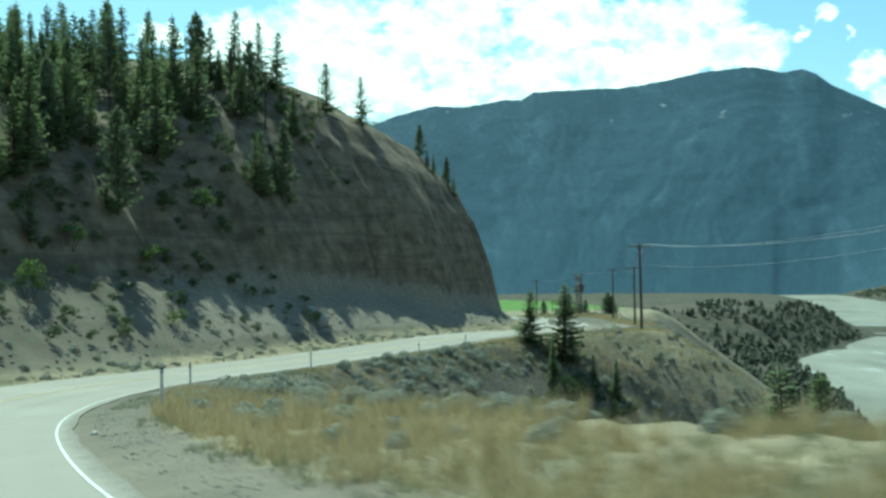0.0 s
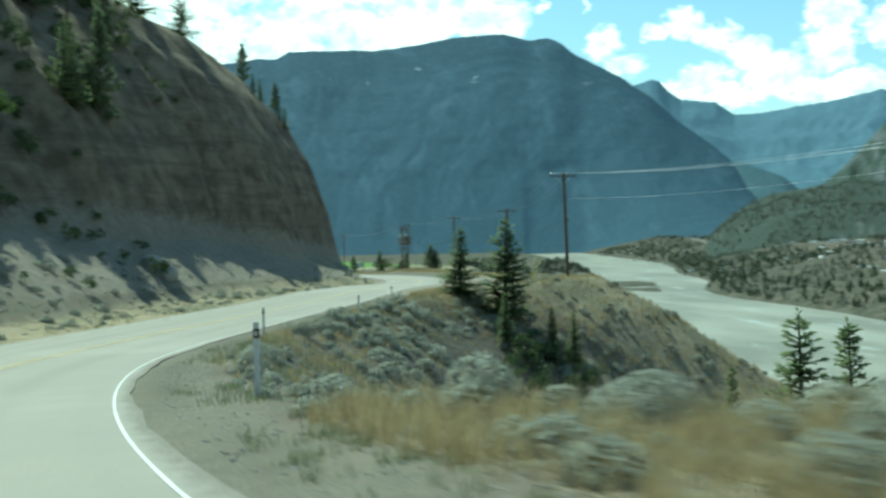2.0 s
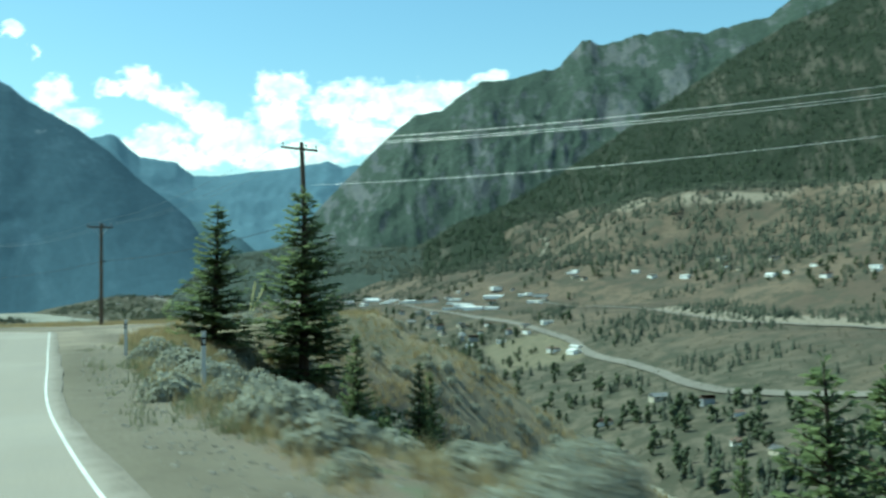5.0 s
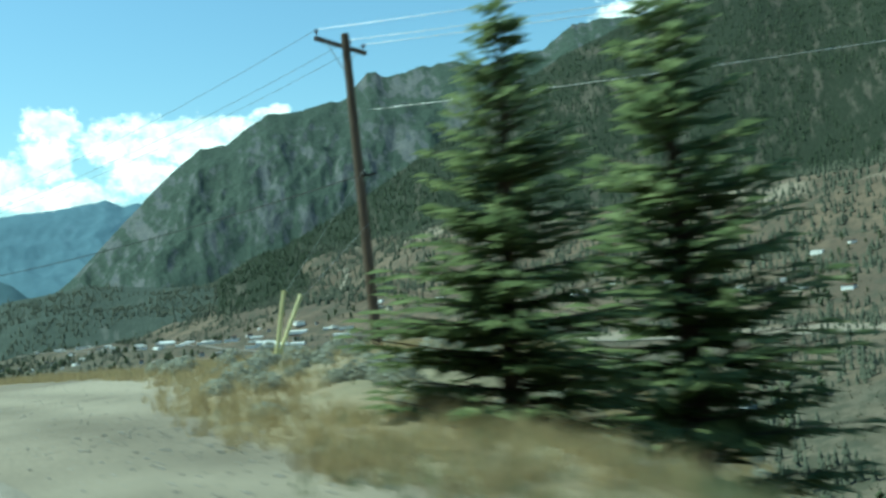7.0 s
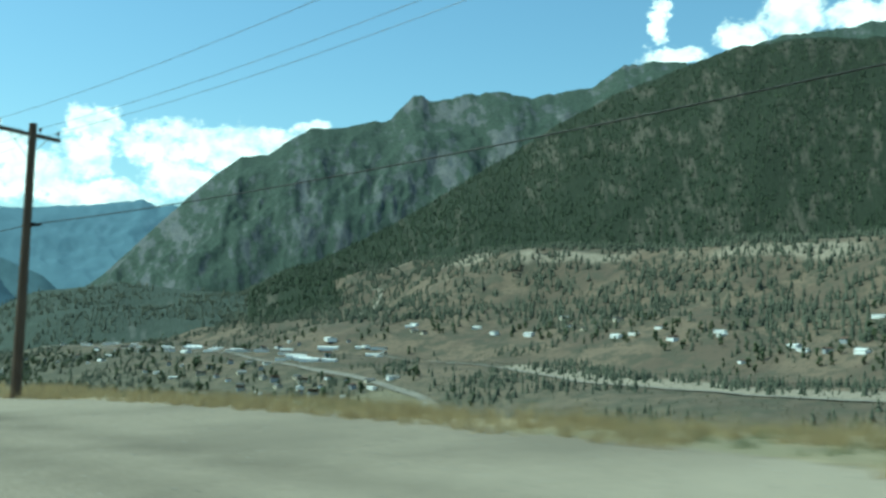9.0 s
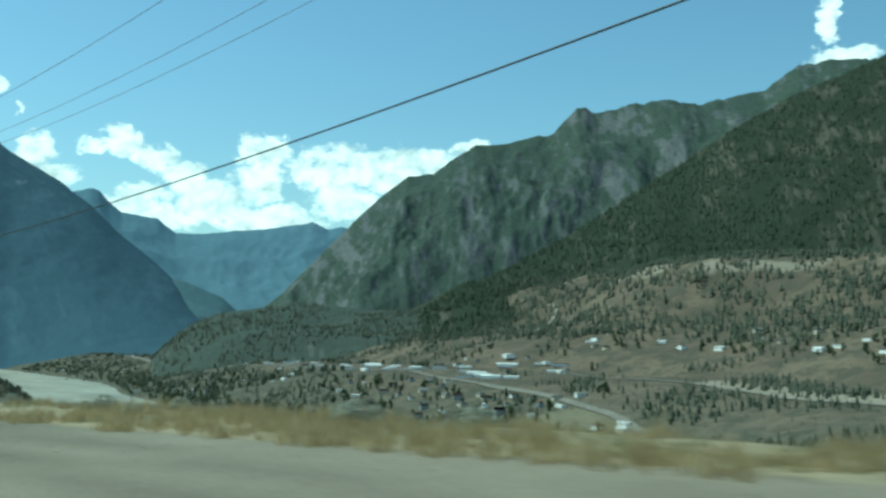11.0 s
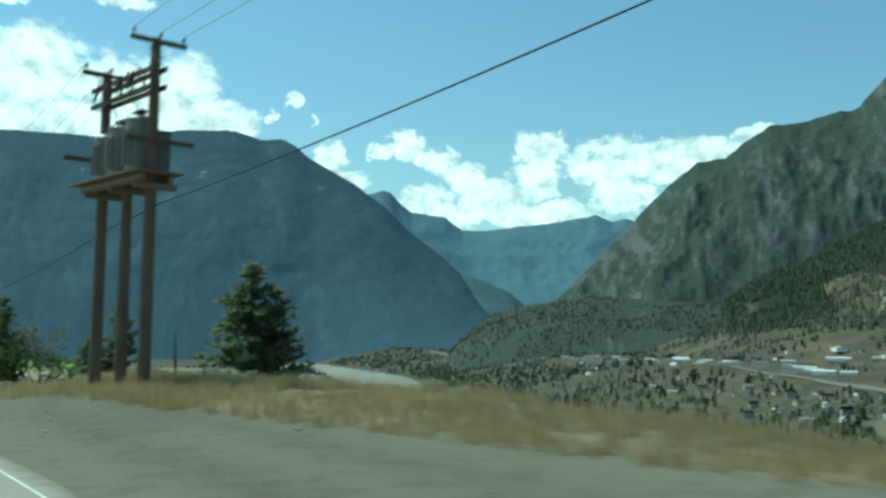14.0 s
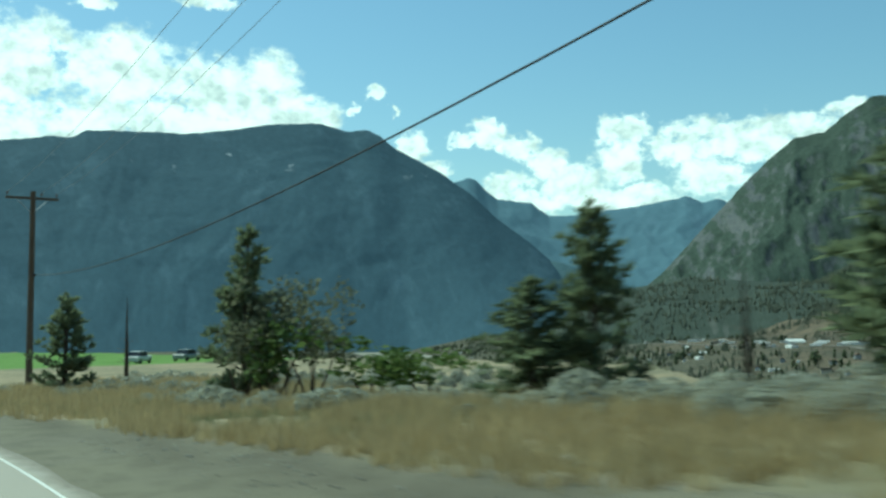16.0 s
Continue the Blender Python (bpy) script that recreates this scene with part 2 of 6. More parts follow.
    scrub = t.mix(t.math("MULTIPLY", low_ground, 0.8), scrub, t.mix(t.smooth(t.noise(place, 0.085, 6, 0.7), 0.40, 0.58), (0.120, 0.106, 0.076), (0.054, 0.057, 0.038)))
    colour = t.mix(zone("far"), earth, scrub)
    for name, other in (("grass", tan), ("face", stone), ("talus", talus), ("meadow", t.mix(t.span(n_mid, 0.3, 0.7), (0.125, 0.112, 0.074), (0.172, 0.150, 0.098))), ("scree", scree), ("bench", talus), ("field", field), ("gravel", grit)):
        edge = t.smooth(t.math("ADD", zone(name), t.math("MULTIPLY", t.math("SUBTRACT", n_fine, 0.5), 0.7)), 0.3, 0.7)
        colour = t.mix(edge, colour, other)
    relief = t.math("ADD", t.math("MULTIPLY", n_grit, 0.25), n_fine)
    finish(t, colour, 0.95, relief, 0.6, 0.12, spec=0.12)
    return m


def build_rock_face(name, low, high, green, snow=0.0, size=1.0, relief=0.5, speckle=0.6):
    """Far mountain sides: forest and bare rock after their steepness and height."""
    m, t = material(name)
    geo = t.add("ShaderNodeNewGeometry")
    place = geo.outputs["Position"]
    # gullies and chutes run down the slope: broad along the range, long in height
    xyz = t.add("ShaderNodeSeparateXYZ", {0: place})
    along = t.math("MULTIPLY", t.math("ARCTAN2", t.math("SUBTRACT", xyz.outputs[0], 5.0), t.math("SUBTRACT", xyz.outputs[1], 90.0)), 3200.0)
    sheet = t.add("ShaderNodeCombineXYZ", {0: along, 1: t.math("MULTIPLY", xyz.outputs[2], 0.9), 2: 0.0}).outputs[0]
    chute = t.add("ShaderNodeCombineXYZ", {0: t.math("ADD", along, t.math("MULTIPLY", xyz.outputs[2], 0.35)), 1: t.math("MULTIPLY", xyz.outputs[2], 0.22), 2: 7.0}).outputs[0]
    n1, n2, n3 = t.noise(sheet, 0.0035 / size, 7, 0.6), t.noise(sheet, 0.013 / size, 7, 0.65), t.noise(sheet, 0.05 / size, 4, 0.7)
    falls = t.noise(chute, 0.017 / size, 6, 0.66)
    rock = t.mix(t.span(t.math("ADD", t.math("MULTIPLY", n2, 0.35), t.math("ADD", t.math("MULTIPLY", falls, 0.4), t.math("MULTIPLY", n3, 0.25))), 0.38, 0.62), low, high)
    steep = t.add("ShaderNodeSeparateXYZ", {0: geo.outputs["Normal"]}).outputs[2]
    k = t.math("ADD", t.math("MULTIPLY", t.math("SUBTRACT", n1, 0.5), 1.3), t.math("ADD", steep, t.math("MULTIPLY", t.math("SUBTRACT", t.math("ADD", n2, t.math("MULTIPLY", falls, 0.8)), 0.9), 1.3)))
    colour = t.mix(t.smooth(k, 0.50, 0.82), rock, t.mix(t.span(n3, 0.3, 0.7), tuple(c * speckle for c in green), green))
    if snow:
        high_up = t.smooth(t.add("ShaderNodeSeparateXYZ", {0: place}).outputs[2], 480, 640)
        colour = t.mix(t.math("MULTIPLY", high_up, t.math("MULTIPLY", t.smooth(n2, 0.64, 0.70), snow)), colour, (0.6, 0.62, 0.64))
    finish(t, colour, 0.95, t.math("ADD", n2, t.math("MULTIPLY", n3, 0.4)), relief, 14.0 * size, spec=0.05)
    return m


def build_asphalt():
    m, t = material("asphalt")
    place = t.add("ShaderNodeNewGeometry").outputs["Position"]
    grit, patch, wide = t.noise(place, 60.0, 3), t.noise(place, 0.8, 5), t.noise(place, 0.09, 4)
    colour = t.mix(t.span(grit, 0.25, 0.75), (0.222, 0.192, 0.152), (0.378, 0.33, 0.262))
    colour = t.mix(t.span(patch, 0.3, 0.75), colour, (0.275, 0.243, 0.200))
    # two darker bands in each lane where tyres run
    band = t.add("ShaderNodeAttribute", attribute_name="across").outputs["Fac"]
    wave = t.math("COSINE", t.math("MULTIPLY", band, 2 * math.pi / 1.8))
    colour = t.mix(t.math("MULTIPLY", t.math("MULTIPLY", t.span(wave, -0.2, 1.0), t.smooth(band, -0.1, -0.7)), 0.28), colour, (0.19, 0.167, 0.136))
    colour = t.mix(t.math("MULTIPLY", t.smooth(wide, 0.5, 0.62), 0.3), colour, (0.385, 0.345, 0.288))
    dusty = t.smooth(t.math("ADD", band, t.math("MULTIPLY", t.math("SUBTRACT", t.noise(place, 2.6, 5), 0.5), 0.5)), 0.05, 0.30)
    colour = t.mix(dusty, colour, t.mix(t.span(t.noise(place, 22.0, 3), 0.3, 0.7), (0.132, 0.112, 0.083), (0.245, 0.212, 0.163)))
    finish(t, colour, 0.7, grit, 0.3, 0.006, spec=0.25)
    return m


def build_water():
    m, t = material("river_water")
    place = t.add("ShaderNodeNewGeometry").outputs["Position"]
    silt = t.mix(t.span(t.noise(t.add("ShaderNodeMapping", {0: place, "Rotation": (0, 0, 0.5), "Scale": (1, 0.35, 1)}).outputs[0], 0.02, 6), 0.38, 0.62), (0.19, 0.175, 0.125), (0.31, 0.285, 0.215))
    ripples = t.noise(place, 0.30, 6, 0.65)
    streak = t.noise(t.add("ShaderNodeMapping", {0: place, "Scale": (0.05, 0.012, 0.05)}).outputs[0], 1.0, 6, 0.6)
    silt = t.mix(t.smooth(streak, 0.60, 0.70), silt, (0.42, 0.42, 0.37))
    finish(t, silt, 0.5, ripples, 0.6, 0.6, spec=0.3)
    return m


def build_wood(name, low, high):
    m, t = material(name)
    place = t.add("ShaderNodeTexCoord").outputs["Object"]
    grain = t.noise(t.add("ShaderNodeMapping", {0: place, "Scale": (9, 9, 0.5)}).outputs[0], 3.0, 6, 0.6)
    stain = t.noise(place, 0.7, 4)
    colour = t.mix(t.span(t.math("ADD", t.math("MULTIPLY", grain, 0.6), t.math("MULTIPLY", stain, 0.4)), 0.3, 0.7), low, high)
    finish(t, colour, 0.85, grain, 0.5, 0.01, spec=0.2)
    return m


GROUND = build_ground_material()
ASPHALT = build_asphalt()
RIVER_WATER = build_water()
WHITE_LINE = plain("road_paint_white", (0.66, 0.64, 0.59), 0.7, spread=0.1, scale=2)
YELLOW_LINE = plain("road_paint_yellow", (0.58, 0.44, 0.20), 0.7, spread=0.2, scale=2)
POLE_WOOD = build_wood("pole_wood", (0.060, 0.044, 0.032), (0.16, 0.122, 0.09))
GREY_WOOD = build_wood("weathered_wood", (0.11, 0.085, 0.06), (0.24, 0.19, 0.14))
BARK = build_wood("bark", (0.045, 0.034, 0.026), (0.12, 0.092, 0.07))
NEEDLES = varied("needles", (0.10, 0.135, 0.060), (0.27, 0.315, 0.15), translucent=0.5)
NEEDLES_GREY = varied("needles_dusty", (0.12, 0.148, 0.080), (0.28, 0.315, 0.175), translucent=0.5)
PINE_NEEDLES = varied("pine_needles", (0.105, 0.130, 0.075), (0.255, 0.290, 0.165), translucent=0.45)
# pines across the valley, lightened in colour for the haze before them
HAZED_NEEDLES = varied("hazed_valley_needles", (0.046, 0.053, 0.037), (0.096, 0.100, 0.068), scale=0.02)
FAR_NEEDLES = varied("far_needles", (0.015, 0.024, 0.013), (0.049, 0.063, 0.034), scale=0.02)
SAGE = varied("sage_leaves", (0.268, 0.270, 0.214), (0.425, 0.425, 0.345), translucent=0.45)
GREEN_LEAF = varied("green_leaves", (0.075, 0.115, 0.030), (0.18, 0.235, 0.075), translucent=0.35)
STRAW = varied("dry_grass", (0.31, 0.243, 0.128), (0.58, 0.465, 0.26), translucent=0.35)
GREEN_GRASS = varied("green_grass", (0.18, 0.19, 0.105), (0.32, 0.33, 0.19), translucent=0.35)
STONE = varied("loose_stone", (0.13, 0.12, 0.10), (0.36, 0.34, 0.30), scale=1.0)
STEEL = plain("galvanised_steel", (0.42, 0.43, 0.44), 0.45, 0.8)
GREY_PAINT = plain("grey_enamel", (0.27, 0.28, 0.265), 0.45, spread=0.15, scale=2)
PORCELAIN = plain("brown_porcelain", (0.085, 0.05, 0.04), 0.25)
BLACK = plain("black_rubber", (0.02, 0.02, 0.021), 0.6)
WHITE_PAINT = plain("white_paint", (0.60, 0.60, 0.57), 0.6, spread=0.08)
YELLOW_PLASTIC = plain("yellow_plastic", (0.66, 0.62, 0.30), 0.5)
ALUMINIUM = plain("bare_aluminium_wire", (0.62, 0.62, 0.61), 0.4, 0.7)
TOWN_ROAD = plain("town_road", (0.170, 0.152, 0.122), 0.9, spread=0.15, scale=0.05)
DIRT_ROAD = plain("dirt_track", (0.235, 0.205, 0.155), 0.95, spread=0.15, scale=0.05)

# ---------------------------------------------------------------- building helpers
def mesh_from(name, verts, faces, smooth_faces=False):
    me = bpy.data.meshes.new(name)
    me.from_pydata([tuple(v) for v in verts] if not isinstance(verts, list) else verts, [], faces if isinstance(faces, list) else faces.tolist())
    if smooth_faces:
        me.polygons.foreach_set("use_smooth", [True] * len(me.polygons))
    me.update()
    return me


def solid(name, me, mat, parent=None, label=""):
    ob = new(name, me)
    me.materials.append(mat) if not me.materials else None
    if parent is not None:
        ob.parent = parent
    if label:
        ob["label"] = label
    return ob


def part(name, bm, mat, parent, label=""):
    me = bpy.data.meshes.new(name)
    bm.normal_update()
    bm.to_mesh(me)
    bm.free()
    return solid(name, me, mat, parent, label)


def thing(name, m, label, category, group=""):
    ob = new(name)
    ob.empty_display_size = 0.2
    ob.matrix_world = m
    return tagged(ob, label, category, group)


def box(bm, size, m, bevel=0.0):
    made = bmesh.ops.create_cube(bm, size=1.0, matrix=m @ Matrix.Diagonal((*size, 1)))
    if bevel:
        edges = list({e for v in made["verts"] for e in v.link_edges})
        bmesh.ops.bevel(bm, geom=edges, offset=bevel, segments=1, affect="EDGES")


def rod(bm, a, b, ra, rb=None, sides=10):
    a, b = Vector(a), Vector(b)
    turn = (b - a).to_track_quat("Z", "Y").to_matrix().to_4x4()
    bmesh.ops.create_cone(bm, cap_ends=True, segments=sides, radius1=ra, radius2=ra if rb is None else rb, depth=(b - a).length,
                          matrix=Matrix.Translation((a + b) / 2) @ turn)


def turned(bm, rings, sides=12, at=(0, 0, 0)):
    """A turned body from rings of (height, radius)."""
    loops = []
    for z, r in rings:
        loops.append([bm.verts.new((at[0] + r * math.cos(k * 2 * math.pi / sides), at[1] + r * math.sin(k * 2 * math.pi / sides), at[2] + z)) for k in range(sides)])
    for low, high in zip(loops, loops[1:]):
        for k in range(sides):
            bm.faces.new((low[k], low[(k + 1) % sides], high[(k + 1) % sides], high[k]))
    bm.faces.new(loops[0][::-1])
    bm.faces.new(loops[-1])


def height_at(x, y):
    return float(land(np.array([x]), np.array([y]))[0][0])


# ---------------------------------------------------------------- plan of the land
def smooth(a, b, x):
    k = np.clip((np.asarray(x, float) - a) / (b - a), 0, 1)
    return k * k * (3 - 2 * k)


def lattice(i, j, seed):
    h = np.sin(i * 127.1 + j * 311.7 + seed * 74.7) * 43758.5453
    return h - np.floor(h)


def value_noise(x, y, seed=0.0):
    i, j = np.floor(x), np.floor(y)
    u, v = x - i, y - j
    u, v = u * u * (3 - 2 * u), v * v * (3 - 2 * v)
    low = lattice(i, j, seed) * (1 - u) + lattice(i + 1, j, seed) * u
    high = lattice(i, j + 1, seed) * (1 - u) + lattice(i + 1, j + 1, seed) * u
    return (low * (1 - v) + high * v) * 2 - 1


def fbm(x, y, octaves=4, seed=0.0):
    total, size = 0.0, 1.0
    for k in range(octaves):
        total = total + value_noise(x, y, seed + k * 3.1) * size
        x, y, size = x * 2.03 + 7.1, y * 2.03 - 3.7, size * 0.5
    return total / 1.9


def ridged(x, y, octaves=4, seed=0.0):
    total, size = 0.0, 1.0
    for k in range(octaves):
        total = total + (1 - 2 * np.abs(value_noise(x, y, seed + k * 5.3))) * size
        x, y, size = x * 2.1 + 3.3, y * 2.1 + 9.2, size * 0.5
    return total / 1.9


def curve_through(points, step):
    """Points at an even step along a smooth curve through the given ones."""
    p = np.array(points, float)
    pad = np.vstack([2 * p[0] - p[1], p, 2 * p[-1] - p[-2]])
    out = []
    for k in range(len(p) - 1):
        a, b, c, d = pad[k:k + 4]
        n = max(2, int(np.linalg.norm((c - b)[:2]) / step))
        for u in np.arange(n) / n:
            out.append(0.5 * (2 * b + (c - a) * u + (2 * a - 5 * b + 4 * c - d) * u * u + (3 * b - a - 3 * c + d) * u ** 3))
    return np.array(out + [p[-1]])


# the white edge line on the valley side of the highway
EDGE_LINE = curve_through([
    (34.3, -54, 5.4), (23.3, -36, 4.0), (13.5, -20, 2.6), (7.5, -9.4, 1.75), (1.45, 0.83, 0.9), (-4.59, 12.22, -0.15), (-9.15, 24.14, -1.25),
    (-11.67, 36.71, -2.26), (-11.94, 49.68, -3.2), (-9.75, 62.79, -4.0), (-5.65, 75.24, -4.46), (-0.48, 87.55, -4.7), (5.12, 100.54, -4.82),
    (10.55, 113.25, -5.25), (15.5, 126.31, -5.91), (19.5, 140.46, -6.49), (22.37, 155.14, -7.04), (23.9, 170.28, -7.51),
    (24.75, 185.45, -7.97), (24.68, 200.25, -8.48), (23.94, 214.29, -8.96), (22.7, 230, -9.5), (20.5, 246, -10.1), (16.3, 263, -10.7),
    (8, 284, -11.4), (-7, 312, -12.4), (-35, 350, -13.6), (-76, 395, -15), (-141, 450, -17)], 1.0)
RIVER = curve_through([
    (950, 2700, 70), (760, 1800, 80), (690, 1600, 90), (602, 1370, 75), (556, 1180, 62), (492, 1030, 45), (440, 920, 62), (385, 760, 105),
    (352, 620, 108), (318, 500, 104), (268, 390, 86), (226, 300, 72), (176, 180, 48), (150, 60, 45), (162, -150, 50), (210, -400, 60), (300, -1200, 60)], 10.0)
WATER = -75.0
ROAD_LEFT = -8.0      # the far side of the asphalt, from the edge line


def nearest(line, x, y):
    """For each place: index of the nearest point of a line, and the distance to the right of it."""
    x, y = np.ravel(x), np.ravel(y)
    tangent = np.gradient(line[:, :2], axis=0)
    tangent /= np.linalg.norm(tangent, axis=1)[:, None]
    index, side = np.empty(len(x), int), np.empty(len(x))
    for k in range(0, len(x), 4000):
        dx, dy = x[k:k + 4000, None] - line[:, 0], y[k:k + 4000, None] - line[:, 1]
        d = dx * dx + dy * dy
        i = d.argmin(1)
        r = np.arange(len(i))
        index[k:k + 4000] = i
        cross = dx[r, i] * tangent[i, 1] - dy[r, i] * tangent[i, 0]
        side[k:k + 4000] = np.sqrt(d[r, i]) * np.where(cross < 0, -1, 1)
    return index, side


def table(v, *pairs):
    return np.interp(v, [p[0] for p in pairs], [p[1] for p in pairs])


def gravel_width(v):
    return table(v, (0, 1.5), (30, 1.5), (50, 1.45), (70, 1.4), (85, 1.7), (96, 2.4), (101, 3.2), (105.5, 5.0), (110, 6.2), (115, 6.9), (120, 8.0), (130, 8.8), (138, 8.4), (143, 7.2), (150, 6.4), (162, 5.0), (171, 4.7),
                 (182, 5.2), (190, 6.2), (199, 4.8), (208, 4.1), (218, 3.4), (230, 2.7), (243, 2.0), (300, 1.6))


def shelf_width(v):
    """Width of the level ground between the edge line and the bank that falls to the river."""
    return table(v, (-60, 9), (0, 8.5), (14, 7.6), (26, 6.6), (36, 3.3), (45, 2.6), (62, 2.5), (80, 2.5), (90, 2.8), (97, 5), (102, 11), (107, 15), (114, 14), (124, 10.5), (145, 10), (165, 8.5),
                 (186, 7.2), (198, 7.6), (206, 9.5), (216, 13), (230, 18), (250, 36), (280, 58), (320, 85), (380, 150), (450, 230))


def valley(x, y):
    i, side = nearest(RIVER, x, y)
    # the river is drawn from far to near, so its right hand is the near bank
    far_bank = -side - RIVER[i, 2]
    near_bank = side - RIVER[i, 2]
    up = table(far_bank, (-60, -79), (-8, -77), (0, -75.5), (12, -70), (75, -57), (160, -37), (240, -30), (300, -26), (345, -10), (390, 1), (480, 22), (560, 72), (600, 96),
               (640, 102), (780, 108), (1100, 120), (1500, 150), (5000, 210))
    up = up + fbm(x / 70, y / 70, 4, 2) * table(far_bank, (0, 0.5), (150, 2), (400, 5), (700, 8), (1500, 8))
    draws = ridged(x / 150 - y / 260, y / 190 + x / 300, 3, 31) * 13 + ridged(x / 46, y / 60, 3, 33) * 3
    up = up + draws * table(far_bank, (330, 0), (430, 0.7), (520, 1), (585, 0.25), (640, 0.1), (900, 0.4))
    flat = smooth(1350, 1900, y) * smooth(2600, 1500, x)
    up = up * (1 - flat) + np.minimum(up, -38) * flat
    down = table(near_bank, (-60, -79), (-6, -77), (0, -75.5), (15, -71), (200, -68), (5000, -50)) + fbm(x / 40, y / 40, 4, 5) * 2
    terrace = table(near_bank, (0, -75.5), (8, -73), (62, -43), (110, -40), (900, -37)) + fbm(x / 60, y / 60, 3, 8) * 1.5
    step = smooth(745, 905, y + 40 * fbm(x / 110, y / 300, 3, 9)) * smooth(1500, 1150, y)
    down = down * (1 - step) + np.maximum(down, terrace) * step
    return np.where(far_bank > -RIVER[i, 2], up, down)


def cut_slope(u, v):
    """Height over the road of the hillside, u metres beyond the uphill edge of the asphalt; v is the place along the road."""
    foot = table(v, (-60, 9), (0, 9), (30, 8), (60, 7), (90, 7), (115, 6), (140, 3.3), (160, 2.2), (168, 3.0), (180, 12), (200, 30), (240, 85), (300, 160), (450, 320))
    talus = table(v, (-60, 9), (20, 8.5), (60, 6.5), (100, 4.6), (140, 3.6), (160, 2.6), (200, 2.2))
    steep = table(v, (-60, 20), (20, 18), (60, 13), (100, 7.4), (140, 5.6), (200, 5.2))
    full = table(v, (-60, 10), (0, 11), (40, 12), (80, 13.5), (105, 18), (120, 21.5), (160, 22), (200, 20))
    brow = table(v, (60, 11), (100, 14), (125, 26), (160, 26))
    talus = talus * (1 + 0.35 * fbm(v / 11, v * 0 + 5, 3, 21))
    wavy = ridged(v / 8 + u / 40, u / 70 + 3, 3, 9) * table(v, (60, 3.8), (95, 2.8), (120, 1.3), (150, 0.8)) + fbm(v / 3, u / 9, 3, 4) * 0.5
    d = u - foot
    apron = np.clip(d, 0, None) * 0.64 + (fbm(v / 6, u / 6, 3, 7) * 0.35 + ridged(v / 5, u / 25, 2, 8) * 0.25) * smooth(0, 4, d)
    face = u - foot - talus / 0.64 + wavy * smooth(0, 3, d - talus / 0.64 + 1)
    f = np.clip(face, 0, None)
    # harder beds stand out a little from the face
    rise = full * (1 - np.exp(-f / steep)) + 0.34 * np.minimum(f, brow) + 0.07 * np.clip(f - brow, 0, 150)
    rise = rise + np.sin(rise * 1.1 + fbm(v / 14, u * 0 + 2, 3, 3) * 2.2) * 0.35 * smooth(1, 4, rise) * smooth(90, 125, v)
    return np.where(d < 0, -0.25 * smooth(0, 2, u) * smooth(0, -1.5, d), np.minimum(apron, talus + 0.1 * apron) + rise)


def land(x, y):
    """Height of the ground, distance right of the edge line, place along the road and which form it is."""
    shape = np.shape(x)
    x, y = np.ravel(np.asarray(x, float)), np.ravel(np.asarray(y, float))
    i, side = nearest(EDGE_LINE, x, y)
    tangent = np.gradient(EDGE_LINE, axis=0)
    tangent /= np.linalg.norm(tangent[:, :2], axis=1)[:, None]
    along = np.clip((x - EDGE_LINE[i, 0]) * tangent[i, 0] + (y - EDGE_LINE[i, 1]) * tangent[i, 1], -1, 1)
    v, z0 = EDGE_LINE[i, 1] + along * tangent[i, 1], EDGE_LINE[i, 2] + along * tangent[i, 2]
    width = shelf_width(v) + fbm(v / 7, x * 0 + 1, 3, 6) * 0.8 * smooth(20, 40, v)
    shelf = z0 - 0.02 + np.minimum(table(v, (0, 0.0), (60, 0.02), (100, 0.05), (192, 0.05), (205, 0.15), (210.5, 0.20), (214, 0.23), (222, 0.09), (236, 0.03), (300, 0.02)) * np.clip(side - 1, 0, 12), 0.9) - 0.09 * np.clip(side - 6.5, 0, 9) * smooth(196, 206, v) * smooth(250, 236, v) + fbm(x / 2.2, y / 2.2, 3, 1) * 0.10 * smooth(gravel_width(v), gravel_width(v) + 2, side)
    over = np.clip(side - width, 0, None)
    slope = table(v, (30, 0.70), (50, 0.78), (92, 0.78), (102, 0.70)) * over + 0.35 * np.exp(-over / 2.5) - 0.35
    bank = shelf - slope + (ridged(v / 8, over / 30, 3, 12) * 1.1 + fbm(x / 3, y / 3, 3, 13) * 0.45) * smooth(0, 6, over)
    u = ROAD_LEFT - side
    hill = z0 - 0.06 + cut_slope(np.clip(u, 0, None), v)
    near = np.where(side > 0, np.where(side < 0.1, z0 - 0.03, bank), np.where(u > 0, hill, z0 - 0.06))
    low = valley(x, y)
    away = smooth(350, 700, np.hypot(x - 5, y - 150)) * smooth(30, 300, u)
    near = np.where(u > 0, near * (1 - away) + (np.clip(near, -50, -20)) * away, near)
    z = np.maximum(near, low)
    return z.reshape(shape), side.reshape(shape), v.reshape(shape), (near >= low).reshape(shape)



# ---------------------------------------------------------------- ground, road and river
def spaced(*pieces):
    out = []
    for a, b, n in pieces:
        out += list(a + (b - a) * np.arange(n) / n)
    return np.array(out + [pieces[-1][1]])


def grown(a, b, n, power):
    return [(a + (b - a) * (k / n) ** power, a + (b - a) * ((k + 1) / n) ** power, 1) for k in range(n)]


